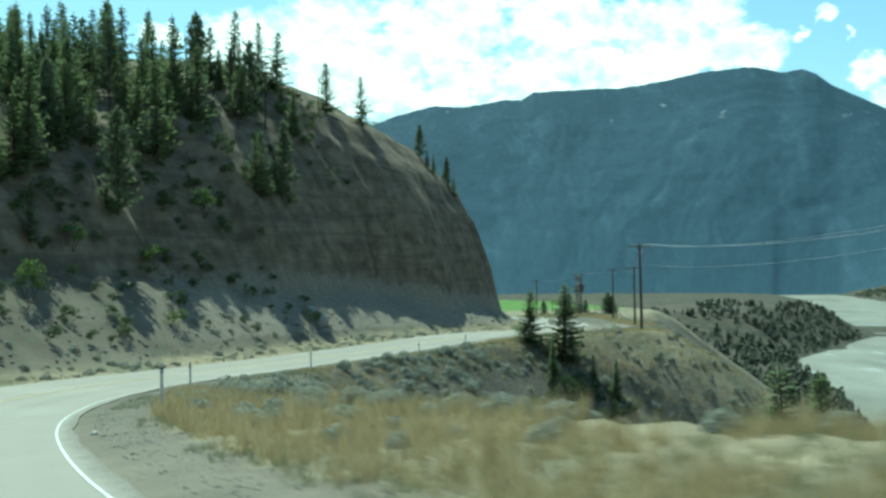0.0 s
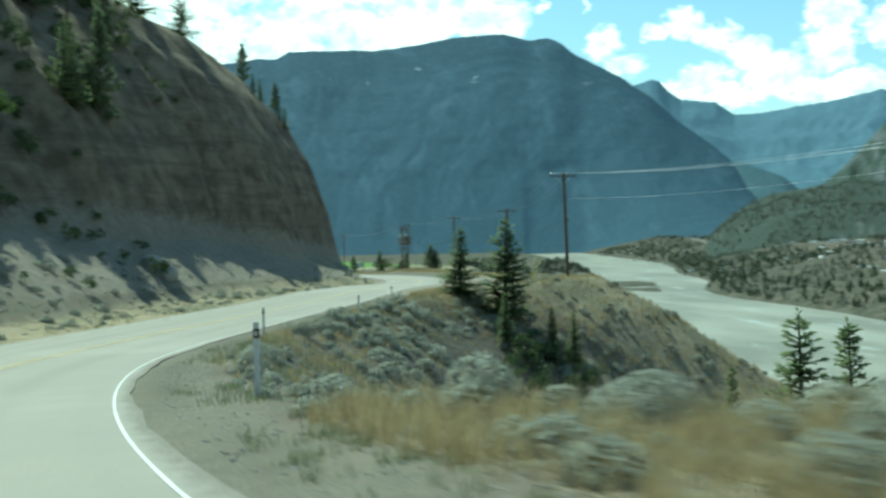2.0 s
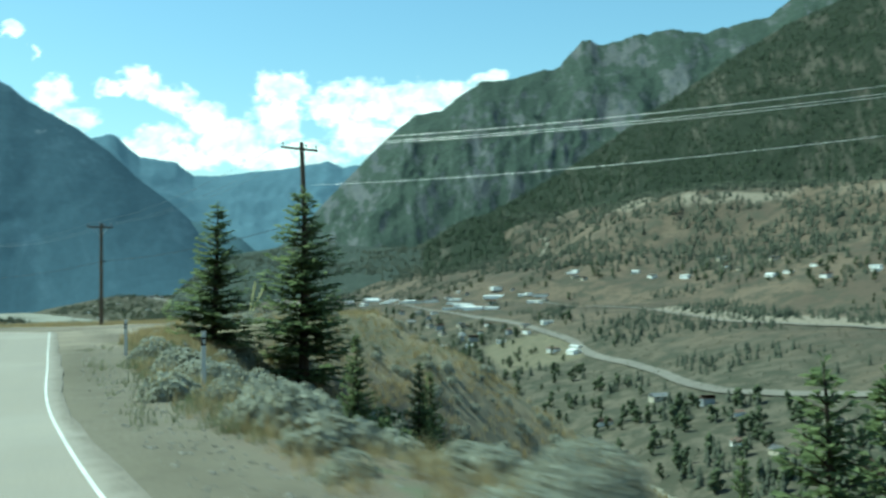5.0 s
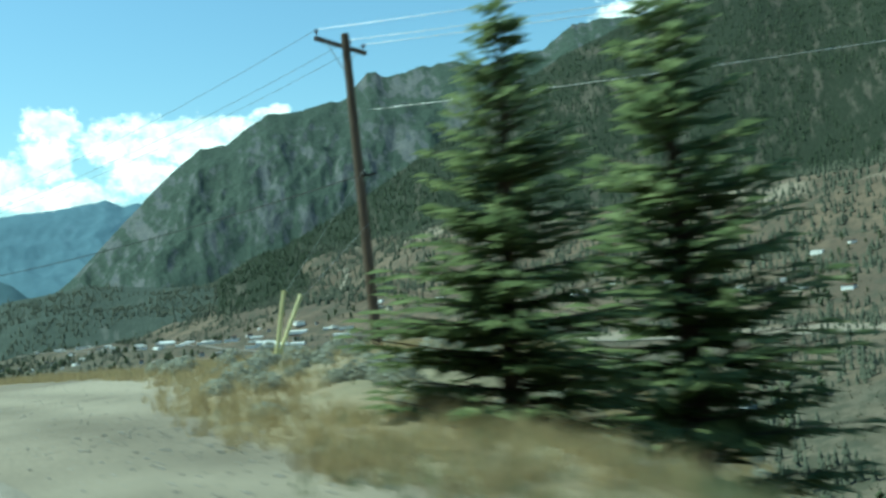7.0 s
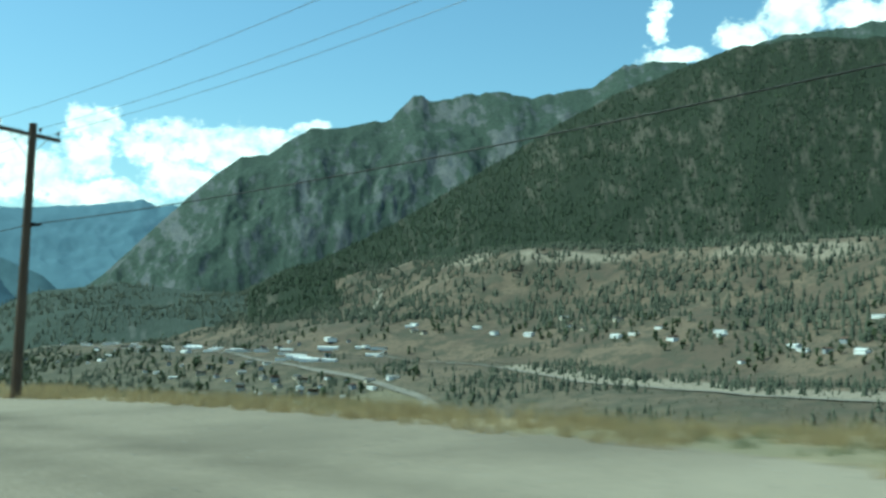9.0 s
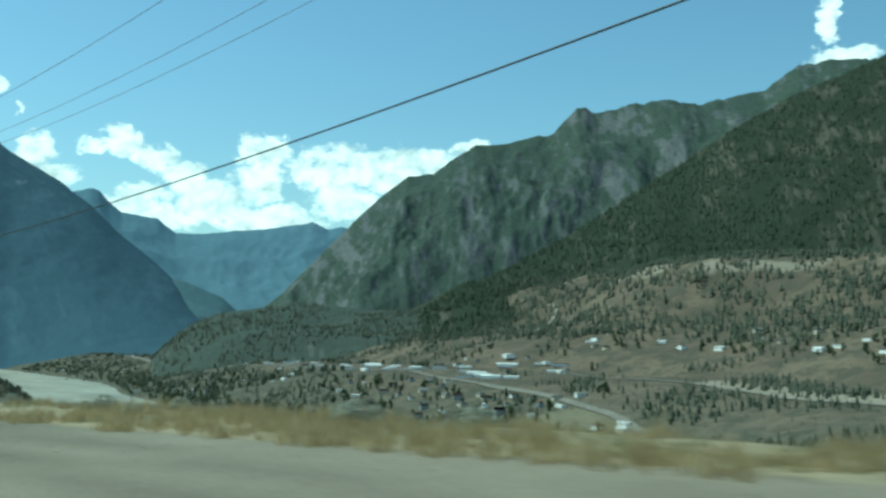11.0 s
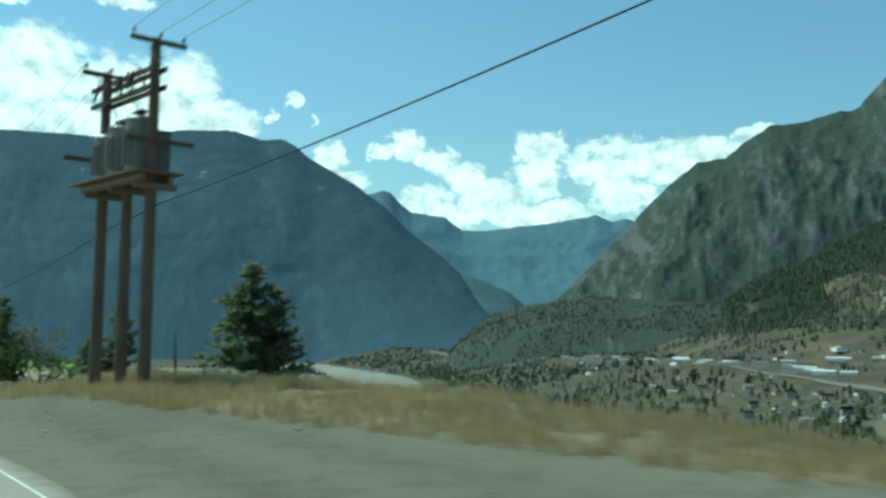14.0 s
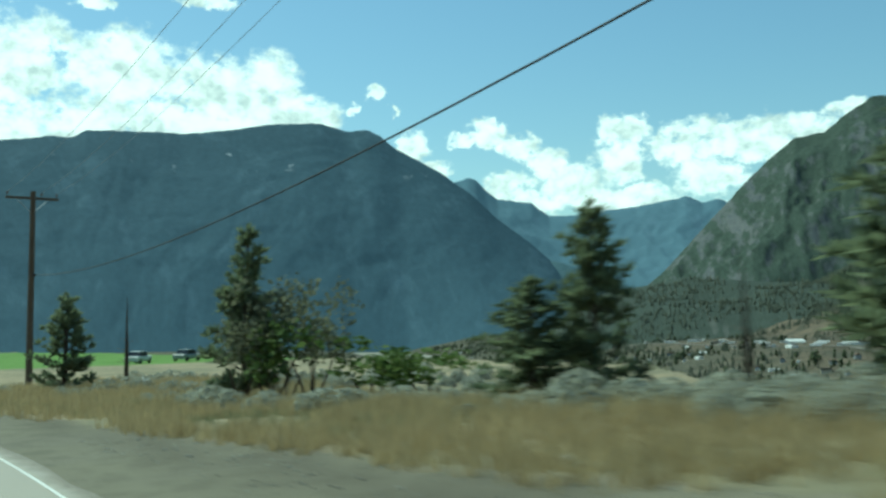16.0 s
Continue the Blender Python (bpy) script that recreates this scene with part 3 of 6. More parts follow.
def build_ground():
    left = [(lo, hi, 1) for hi, lo, _ in reversed(grown(-75, -4900, 34, 2.6))]
    xs = spaced(*left, (-75, 60, 150), (60, 150, 45), (150, 1150, 100), *grown(1150, 4900, 14, 1.8))
    back = [(lo, hi, 1) for hi, lo, _ in reversed(grown(-25, -3000, 18, 2.4))]
    ys = spaced(*back, (-25, 60, 70), (60, 175, 125), (175, 300, 95), (300, 1500, 105), *grown(1500, 4900, 16, 1.8))
    x, y = np.meshgrid(xs, ys)
    z, side, v, near = land(x, y)
    nx, ny = len(xs), len(ys)
    me = bpy.data.meshes.new("ground")
    me.vertices.add(nx * ny)
    me.vertices.foreach_set("co", np.stack([x, y, z], -1).astype(np.float32).ravel())
    k = (np.arange(ny - 1)[:, None] * nx + np.arange(nx - 1)[None, :]).ravel()
    quads = np.stack([k, k + 1, k + nx + 1, k + nx], -1).astype(np.int32)
    me.loops.add(quads.size)
    me.polygons.add(len(quads))
    me.loops.foreach_set("vertex_index", quads.ravel())
    me.polygons.foreach_set("loop_start", np.arange(0, quads.size, 4, dtype=np.int32))
    me.polygons.foreach_set("use_smooth", np.ones(len(quads), bool))
    me.update(calc_edges=True)
    u = ROAD_LEFT - side
    g = gravel_width(v)
    w = shelf_width(v)
    rise = z - EDGE_LINE[np.ravel(nearest(EDGE_LINE, x, y)[0]), 2].reshape(z.shape)
    inside = (v > -60) & (v < 330) & (np.abs(side) < 200)
    cut = -nearest(curve_through([(700, 560, 0), (648, 472, 0), (596, 402, 0), (575, 348, 0), (536, 277, 0), (520, 180, 0)], 10.0), x, y)[1].reshape(x.shape)
    river_i, river_side = nearest(RIVER, x, y)
    far_bank = (-river_side - RIVER[river_i, 2]).reshape(x.shape)
    zones = {
        "worn": 0.8 * np.exp(-((side - 1.0) / 0.5) ** 2) * (v < 95) + 0.9 * np.exp(-((side - 2.6 - 1.3 * np.sin(v / 8.0)) / 0.3) ** 2) * (v > 165) * (v < 228) + np.exp(-((side - 2.2) / 0.55) ** 2) * (v > 95) * (v < 240) + np.exp(-((side - 4.0) / 0.5) ** 2) * smooth(95, 110, v) * (v < 215),
        "silt": np.maximum(smooth(140, 175, v), 0.75 * smooth(12, 30, v) * smooth(98, 88, v)),
        "gravel": np.where(side > -9, smooth(g + 0.8, g - 0.4, side), 0) * (v < 330) + smooth(1.6, 0.6, u) * (u > 0) * (v < 330),
        "grass": table(v, (0, 0.75), (24, 0.6), (34, 0.25), (88, 0.25), (97, 1)) * smooth(g - 0.2, g + 0.6, side) * smooth(w + 3.5, w + 0.5, side) + smooth(0.8, 1.6, u) * smooth(9, 5, u) + 0.75 * smooth(92, 104, v) * smooth(w, w + 4, side) * smooth(150, 128, v)
        + smooth(230, 260, v) * smooth(6, 10, np.abs(side)) * near * 0.6,
        "face": smooth(table(v, (90, 4.5), (140, 2.6)), table(v, (90, 7.5), (140, 5.0)), rise) * (u > 4) * inside * smooth(85, 60, u),
        "talus": smooth(0.4, 1.0, rise) * smooth(table(v, (90, 9.0), (140, 6.0)), table(v, (90, 5.5), (140, 4.0)), rise) * (u > 1.5) * inside * smooth(60, 100, v) + 0.85 * smooth(3, 6, cut) * smooth(48, 26, cut + 10 * fbm(x / 25, y / 25, 3, 5)) * (~inside) * (y > 170) * (y < 520) * (x > 400),
        "meadow": np.exp(-(((x - 523) * 0.78 - (y - 512) * 0.62) / 30) ** 6 - (((x - 523) * 0.62 + (y - 512) * 0.78) / 62) ** 6),
        "scree": (side > 0) * smooth(w - 0.3, w + 1.2, side) * smooth(97, 88, v) * smooth(20, 34, v) * smooth(60, 40, side) * inside * smooth(-0.9, -0.1, fbm(x / 5, y / 5, 3, 22)),
        "bench": 0.62 * smooth(562, 580, far_bank + 14 * fbm(x / 60, y / 60, 3, 6)) * smooth(612, 596, far_bank + 14 * fbm(x / 60, y / 60, 3, 6)) * (x > 500) * (~near) * smooth(-0.6, 0.0, fbm(x / 90, y / 90, 3, 15)),
        "field": ((x > 20) & (x < 120) & (y > 330) & (y < 520)).astype(float) ,
        "far": 1 - near.astype(float) + near * smooth(60, 160, np.hypot(x - 10, y - 110) - 120),
    }
    for name, values in zones.items():
        layer = me.attributes.new(name, "FLOAT", "POINT")
        layer.data.foreach_set("value", np.clip(values, 0, 1).astype(np.float32).ravel())
    ob = solid("ground", me, GROUND)
    tagged(ob, "dry hillside, gravel verge and valley floor of sparse grass", "ground", kind="structure")


def ribbon(name, line, offsets, lift, mat, thickness=0.0):
    """A strip along a line: offsets to the right of it, with the height of the line."""
    tangent = np.gradient(line[:, :2], axis=0)
    tangent /= np.linalg.norm(tangent, axis=1)[:, None]
    normal = np.stack([tangent[:, 1], -tangent[:, 0]], -1)
    verts, faces, n = [], [], len(offsets)
    ragged = fbm(line[:, 1] / 1.7, line[:, 0] * 0, 3, 77) * 0.10
    for k, p in enumerate(line):
        for o in offsets:
            o = o + ragged[k] if thickness and o == offsets[-1] else o
            verts.append((p[0] + normal[k, 0] * o, p[1] + normal[k, 1] * o, p[2] + lift))
    for k in range(len(line) - 1):
        for j in range(n - 1):
            faces.append((k * n + j, k * n + j + 1, (k + 1) * n + j + 1, (k + 1) * n + j))
    m = len(verts)
    if thickness:
        verts += [(x, y, z - thickness) for x, y, z in verts]
        for k in range(len(line) - 1):
            faces.append((k * n, (k + 1) * n, m + (k + 1) * n, m + k * n))
            faces.append((k * n + n - 1, m + k * n + n - 1, m + (k + 1) * n + n - 1, (k + 1) * n + n - 1))
    me = mesh_from(name, verts, faces)
    layer = me.attributes.new("across", "FLOAT", "POINT")
    layer.data.foreach_set("value", np.array(list(offsets) * len(line) * (2 if thickness else 1), np.float32))
    return solid(name, me, mat)


def build_road():
    road = ribbon("road", EDGE_LINE, [-8.0, -7.2, -6.3, -5.4, -4.5, -3.6, -2.7, -1.8, -0.9, -0.1, 0.12, 0.32], 0.0, ASPHALT, 0.25)
    tagged(road, "worn grey asphalt highway curving along the hillside", "road", kind="structure")
    for name, offset, wide, mat, label in (("road_line", 0.02, 0.042, WHITE_LINE, "solid white painted edge line"), ("road_line", -7.2, 0.04, WHITE_LINE, "solid white painted edge line"),
                                           ("road_line", -3.5, 0.075, YELLOW_LINE, "faded yellow painted centre line"), ("road_line", -3.72, 0.075, YELLOW_LINE, "faded yellow painted centre line")):
        line = ribbon(name, EDGE_LINE, [offset - wide / 2, offset + wide / 2], 0.006, mat)
        tagged(line, label, "road marking", kind="structure")


def build_river():
    tangent = np.gradient(RIVER[:, :2], axis=0)
    tangent /= np.linalg.norm(tangent, axis=1)[:, None]
    normal = np.stack([tangent[:, 1], -tangent[:, 0]], -1)
    verts, faces = [], []
    for k, p in enumerate(RIVER):
        for j in range(7):
            o = (j / 3 - 1) * (p[2] + 12)
            verts.append((p[0] + normal[k, 0] * o, p[1] + normal[k, 1] * o, WATER))
    for k in range(len(RIVER) - 1):
        for j in range(6):
            faces.append((k * 7 + j, k * 7 + j + 1, (k + 1) * 7 + j + 1, (k + 1) * 7 + j))
    river = solid("water", mesh_from("water", verts, faces), RIVER_WATER)
    tagged(river, "wide silty grey-green river in the valley", "river", kind="structure")


build_ground()
build_road()
build_river()

# ---------------------------------------------------------------- mountains
CENTRE = np.array([5.0, 90.0, -3.0])


def build_mountain(name, skyline, far, foot, foot_z, mat, label, rough=1.0, seed=0.0, power=1.0, step=0.16, rows=46, crag=0.0, fine=14.0, octaves=5, stretch=0.55):
    """A range seen from the road: its crest by direction and rise, its foot nearer, with spurs and gullies between."""
    a0, a1 = skyline[0][0], skyline[-1][0]
    azimuth = np.arange(a0, a1 + step, step)
    crest = np.interp(azimuth, [s[0] for s in skyline], [s[1] for s in skyline])
    dist = np.interp(azimuth, [f[0] for f in far], [f[1] for f in far])
    near = np.interp(azimuth, [f[0] for f in foot], [f[1] for f in foot])
    fx, fy = CENTRE[0] + np.sin(np.radians(azimuth)) * near, CENTRE[1] + np.cos(np.radians(azimuth)) * near
    foot_z = np.minimum(foot_z, land(fx, fy)[0] - CENTRE[2] - 12)
    # the broad line of the crest carries the slopes; its small teeth belong to the top alone
    reach = np.arange(-3.0, 3.0 + step, step)
    weight = np.exp(-(reach / 1.0) ** 2)
    weight /= weight.sum()
    pad = len(reach) // 2
    broad, dist, near = (np.convolve(np.pad(row, (pad, len(reach) - 1 - pad), mode="edge"), weight, mode="valid") for row in (crest, dist, near))
    broad_z = np.tan(np.radians(np.minimum(broad, crest + 0.3))) * dist
    crest_z = np.tan(np.radians(crest)) * dist * (1 + 0.012 * rough * fbm(azimuth * 1.3, azimuth * 0, 4, seed) + 0.006 * rough * fbm(azimuth * 5, azimuth * 0, 3, seed + 1))
    rows_v = np.concatenate([np.linspace(0, 1, rows), [1.06, 1.15, 1.3]])
    a, v = np.meshgrid(np.radians(azimuth), rows_v)
    r = near + (dist - near) * v
    w = np.clip(v, 0, 1)
    top = broad_z + (crest_z - broad_z) * w ** 5 - foot_z
    shape = w ** power
    # spurs run down the slope and grow sharper with height
    span = a * dist / 620.0
    run = v * (dist - near) / 620.0
    bend = fbm(span * 0.5, run * 0.5, 3, seed + 4) * 1.4
    spur = ridged(span * 0.9 + bend + run * 0.2, run * stretch + bend * 0.6, octaves, seed + 2) * 0.085 + ridged(span * 3 + bend, run * stretch * 3 - bend * 0.8, 4, seed + 6) * 0.028 * (0.3 + fine / 20)
    spur = spur * rough * (w * (1 - w) * 4) ** 0.8
    z = foot_z + top * (shape + spur) + (fbm(span * 5 + bend, run * 5, 4, seed + 8) * fine + ridged(span * 2.6 - bend, run * 1.9 + bend, 5, seed + 9) * crag + ridged(span * 7 + bend, run * 5 - bend, 4, seed + 10) * crag * 0.3) * rough * w * (1 - w) * 4
    z = np.where(v > 1, foot_z + top * (1 - (v - 1) * 1.6), z)
    r = r + ridged(span * 0.8 + bend, run * 0.8, 4, seed + 3) * 0.02 * (dist - near) * (w * (1 - w) * 4)
    x, y = CENTRE[0] + np.sin(a) * r, CENTRE[1] + np.cos(a) * r
    z = z + CENTRE[2]
    z[0] -= 60
    nx, ny = len(azimuth), len(rows_v)
    k = (np.arange(ny - 1)[:, None] * nx + np.arange(nx - 1)[None, :]).ravel()
    quads = np.stack([k, k + 1, k + nx + 1, k + nx], -1)
    verts = np.stack([x, y, z], -1).reshape(-1, 3)
    ob = solid(name, mesh_from(name, verts.tolist(), quads.tolist(), True), mat)
    tagged(ob, label, "mountain", kind="structure")
    return verts.reshape(ny, nx, 3)


# air haze and cloud shade are put into these dark blue forest colours
HAZE_BLUE_RANGE = build_rock_face("haze_blue_forest_range", (0.058, 0.096, 0.127), (0.098, 0.142, 0.170), (0.056, 0.094, 0.122), 0.4, relief=0.13, speckle=0.78)
# wooded spur with the blue of the haze mixed into its colours
HAZE_BLUE_SPUR = build_rock_face("hazy_wooded_spur", (0.085, 0.130, 0.152), (0.115, 0.160, 0.178), (0.078, 0.122, 0.140), relief=0.13, speckle=0.8)
# farthest mountains: strongest haze tint in the colour, contrast kept low for it
HAZE_PALE_RANGE = build_rock_face("haze_pale_distant_range", (0.115, 0.175, 0.22), (0.135, 0.20, 0.245), (0.10, 0.16, 0.20), 0.2, relief=0.1, speckle=0.88)
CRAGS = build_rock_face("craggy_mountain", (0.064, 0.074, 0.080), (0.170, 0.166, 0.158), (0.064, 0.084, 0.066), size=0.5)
# rock tones lowered to hold the cloud shadow that lies on this slope
WOODED = build_rock_face("wooded_slope", (0.060, 0.056, 0.044), (0.12, 0.108, 0.083), (0.036, 0.044, 0.029), size=0.4)
# low hill greyed and lightened: thin haze is part of its colour
LOW_WOODED_HAZED = build_rock_face("low_wooded_hill_hazed", (0.092, 0.098, 0.086), (0.14, 0.14, 0.122), (0.070, 0.084, 0.069), size=0.3)

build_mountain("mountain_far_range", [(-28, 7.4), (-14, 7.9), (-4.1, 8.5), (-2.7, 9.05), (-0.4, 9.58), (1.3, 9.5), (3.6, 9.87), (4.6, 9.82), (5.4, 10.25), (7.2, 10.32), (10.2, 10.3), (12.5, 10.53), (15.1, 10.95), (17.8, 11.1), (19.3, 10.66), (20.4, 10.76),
               (21.2, 10.4), (22.1, 9.65), (23.3, 9.1), (24.65, 8.3), (26.2, 7.2), (27.7, 5.8), (29.4, 4.5), (30.8, 3.25), (32, 2.1), (33.2, 0.8), (35, -1.6)], [(-28, 4300), (20, 4100), (35, 3500)], [(-28, 2500), (10, 2450), (22, 2500), (30, 2350), (35, 2300)], -40, HAZE_BLUE_RANGE,
               "long forested mountain with rocky gullies, dark blue from haze and cloud shade in its colour", 0.46, 2.0, 1.15, 0.12, 120, 17.0, 3.0, 5, 0.36)
build_mountain("mountain_spur", [(27, 3.2), (29.5, 3.6), (31.2, 3.28), (32.2, 2.9), (33.4, 2.4), (34.4, 1.5), (35.6, 0.2), (37, -1)], [(27, 3750), (37, 3500)], [(27, 2900), (37, 2700)], -40, HAZE_BLUE_SPUR, "low wooded spur behind the long mountain, tinted blue for haze", 0.7, 5.0, 1.1, 0.12, 40)
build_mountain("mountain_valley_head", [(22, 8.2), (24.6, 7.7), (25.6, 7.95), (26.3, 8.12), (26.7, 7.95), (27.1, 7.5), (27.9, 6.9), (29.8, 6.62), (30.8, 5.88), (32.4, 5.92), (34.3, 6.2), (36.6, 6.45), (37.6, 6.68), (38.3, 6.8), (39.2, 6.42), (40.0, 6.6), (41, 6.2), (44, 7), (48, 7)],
               [(22, 4750), (48, 4700)], [(22, 3300), (48, 3100)], -20, HAZE_PALE_RANGE, "hazy blue mountains closing the valley", 1.0, 7.0, 1.1, 0.12, 70)
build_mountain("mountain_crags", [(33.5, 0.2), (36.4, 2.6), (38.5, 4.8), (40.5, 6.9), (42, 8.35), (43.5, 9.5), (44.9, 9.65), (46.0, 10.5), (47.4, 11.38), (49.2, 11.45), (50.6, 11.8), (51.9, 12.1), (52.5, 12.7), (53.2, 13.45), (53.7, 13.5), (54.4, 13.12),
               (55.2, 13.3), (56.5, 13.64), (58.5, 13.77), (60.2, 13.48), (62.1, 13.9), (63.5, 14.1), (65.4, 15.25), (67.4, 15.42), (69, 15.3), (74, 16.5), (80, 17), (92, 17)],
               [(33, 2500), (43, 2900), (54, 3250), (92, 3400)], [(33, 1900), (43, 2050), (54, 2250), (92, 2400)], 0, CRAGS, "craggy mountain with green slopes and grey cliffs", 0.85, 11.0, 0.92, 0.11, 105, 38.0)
WOODED_GRID = build_mountain("mountain_wooded", [(44, 1.8), (46, 3.3), (47.8, 3.8), (51.6, 5.8), (54.2, 7.4), (56.4, 8.8), (59, 10.4), (61.4, 12.0), (64.6, 13.6), (67.9, 14.9), (71.1, 16.0), (75.1, 16.35), (77.8, 16.1),
               (80.1, 16.05), (82.1, 17), (90, 19), (110, 20)], [(44, 1700), (60, 2000), (110, 2100)], [(44, 1380), (60, 1350), (110, 1200)], 95, WOODED, "steep dark green wooded mountainside", 0.55, 17.0, 1.0, 0.2, 40)
LOW_GRID = build_mountain("hill_low", [(29.5, -1.2), (30.8, 0.3), (31.7, 0.9), (33, 1.5), (35, 1.8), (36.9, 2.2), (39.8, 2.0), (41, 1.9), (44, 1.8), (47, 1.9), (50, 1.9), (53, 1.0)], [(29, 2000), (53, 1660)], [(29, 1500), (53, 1400)], -30, LOW_WOODED_HAZED,
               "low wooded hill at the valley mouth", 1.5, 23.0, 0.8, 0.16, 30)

# ---------------------------------------------------------------- scattering
def stuff(name, pieces, mat, label, category):
    """One object of many loose pieces: (verts, faces) templates laid by rows of template, place, turn, size x, y, z."""
    templates, rows = pieces
    all_v, all_f, base = [], [], 0
    by = {}
    for row in rows:
        by.setdefault(row[0], []).append(row[1:])
    for key, group in by.items():
        tv, tf = templates[key]
        g = np.array(group, float)
        c, s = np.cos(g[:, 3])[:, None], np.sin(g[:, 3])[:, None]
        x, y, z = tv[:, 0] * g[:, 4:5], tv[:, 1] * g[:, 5:6], tv[:, 2] * g[:, 6:7]
        v = np.stack([g[:, 0:1] + x * c - y * s, g[:, 1:2] + x * s + y * c, g[:, 2:3] + z], -1).reshape(-1, 3)
        f = (tf[None] + (np.arange(len(g)) * len(tv))[:, None, None] + base).reshape(-1, tf.shape[1])
        all_v.append(v)
        all_f.append(f)
        base += len(v)
    v, f = np.concatenate(all_v).astype(np.float32), np.concatenate(all_f).astype(np.int32)
    me = bpy.data.meshes.new(name)
    me.vertices.add(len(v))
    me.vertices.foreach_set("co", v.ravel())
    me.loops.add(f.size)
    me.polygons.add(len(f))
    me.loops.foreach_set("vertex_index", f.ravel())
    me.polygons.foreach_set("loop_start", np.arange(0, f.size, f.shape[1], dtype=np.int32))
    me.update(calc_edges=True)
    ob = solid(name, me, mat)
    return tagged(ob, label, category, kind="stuff")


def tuft(rng, blades, height, spread, width):
    v, f = [], []
    for k in range(blades):
        a, r = rng.uniform(0, 6.28), rng.uniform(0, spread)
        x, y = r * math.cos(a), r * math.sin(a)
        lean, h, w = rng.uniform(0.1, 0.5), height * rng.uniform(0.5, 1.1), width * rng.uniform(0.6, 1.3)
        b, d = rng.uniform(0, 6.28), rng.uniform(0, 6.28)
        px, py = math.cos(b) * w, math.sin(b) * w
        n = len(v)
        v += [(x - px, y - py, -0.05), (x + px, y + py, -0.05), (x + math.cos(d) * lean * h, y + math.sin(d) * lean * h, h)]
        f.append((n, n + 1, n + 2))
    return np.array(v), np.array(f)


def clump(rng, leaves, size=0.16, lumps=5, flat=0.75):
    """An uneven bush of small leaf pieces round a few lumps, about one metre wide and high."""
    v, f = [], []
    centres = [(rng.uniform(-0.28, 0.28), rng.uniform(-0.28, 0.28), rng.uniform(0.28, 0.68), rng.uniform(0.16, 0.30)) for _ in range(lumps)]
    for k in range(leaves):
        cx, cy, cz, r = centres[k % lumps]
        d = rng.normal(size=3)
        d /= np.linalg.norm(d)
        d[2] = abs(d[2]) * 1.1 - 0.25
        p = np.array([cx, cy, cz]) + d * r * rng.uniform(0.55, 1.12)
        p[2] = max(0.02, p[2] * flat / 0.75)
        a = rng.normal(size=3)
        a /= np.linalg.norm(a)
        b = np.cross(a, rng.normal(size=3))
        b /= np.linalg.norm(b)
        s = size * rng.uniform(0.5, 1.2)
        n = len(v)
        v += [tuple(p - a * s * 0.5), tuple(p + b * s * 0.35), tuple(p + a * s * 0.6), tuple(p - b * s * 0.35)]
        f.append((n, n + 1, n + 2, n + 3))
    return np.array(v), np.array(f)


def far_conifer(rng):
    v, f = [], []
    for low, high, wide in ((0.05, 0.55, 0.20), (0.32, 0.80, 0.145), (0.60, 1.0, 0.085)):
        n = len(v)
        turn = rng.uniform(0, 6)
        for k in range(6):
            a = turn + k * 1.047
            r = wide * rng.uniform(0.6, 1.25)
            v.append((r * math.cos(a), r * math.sin(a), low + rng.uniform(-0.05, 0.05)))
        v.append((rng.uniform(-0.01, 0.01), rng.uniform(-0.01, 0.01), high))
        for k in range(6):
            f.append((n + k, n + (k + 1) % 6, n + 6))
    return np.array(v), np.array(f)


def far_broadleaf(rng, lumps=11):
    """A tree a few hundred metres off: a rounded crown of many small uneven lumps on a short stem, one metre high."""
    v, f = [], []
    for k in range(lumps):
        n = len(v)
        h = 0.18 + 0.72 * (k + rng.uniform(0, 1)) / lumps
        spread = 0.26 * math.sin(math.pi * (0.12 + 0.80 * h)) ** 0.7
        a, d = rng.uniform(0, 6.28), spread * rng.uniform(0, 1) ** 0.5
        c = np.array([d * math.cos(a), d * math.sin(a), h])
        r = rng.uniform(0.10, 0.19)
        turn = rng.uniform(0, 1.5)
        ring = [(math.cos(turn + q * 1.5708), math.sin(turn + q * 1.5708), rng.uniform(-0.3, 0.3)) for q in range(4)]
        v += [tuple(c + r * np.array(d) * rng.uniform(0.7, 1.25)) for d in ring + [(0, 0, 1), (0, 0, -1)]]
        for q in range(4):
            f.append((n + q, n + (q + 1) % 4, n + 4))
            f.append((n + (q + 1) % 4, n + q, n + 5))
    return np.array(v), np.array(f)


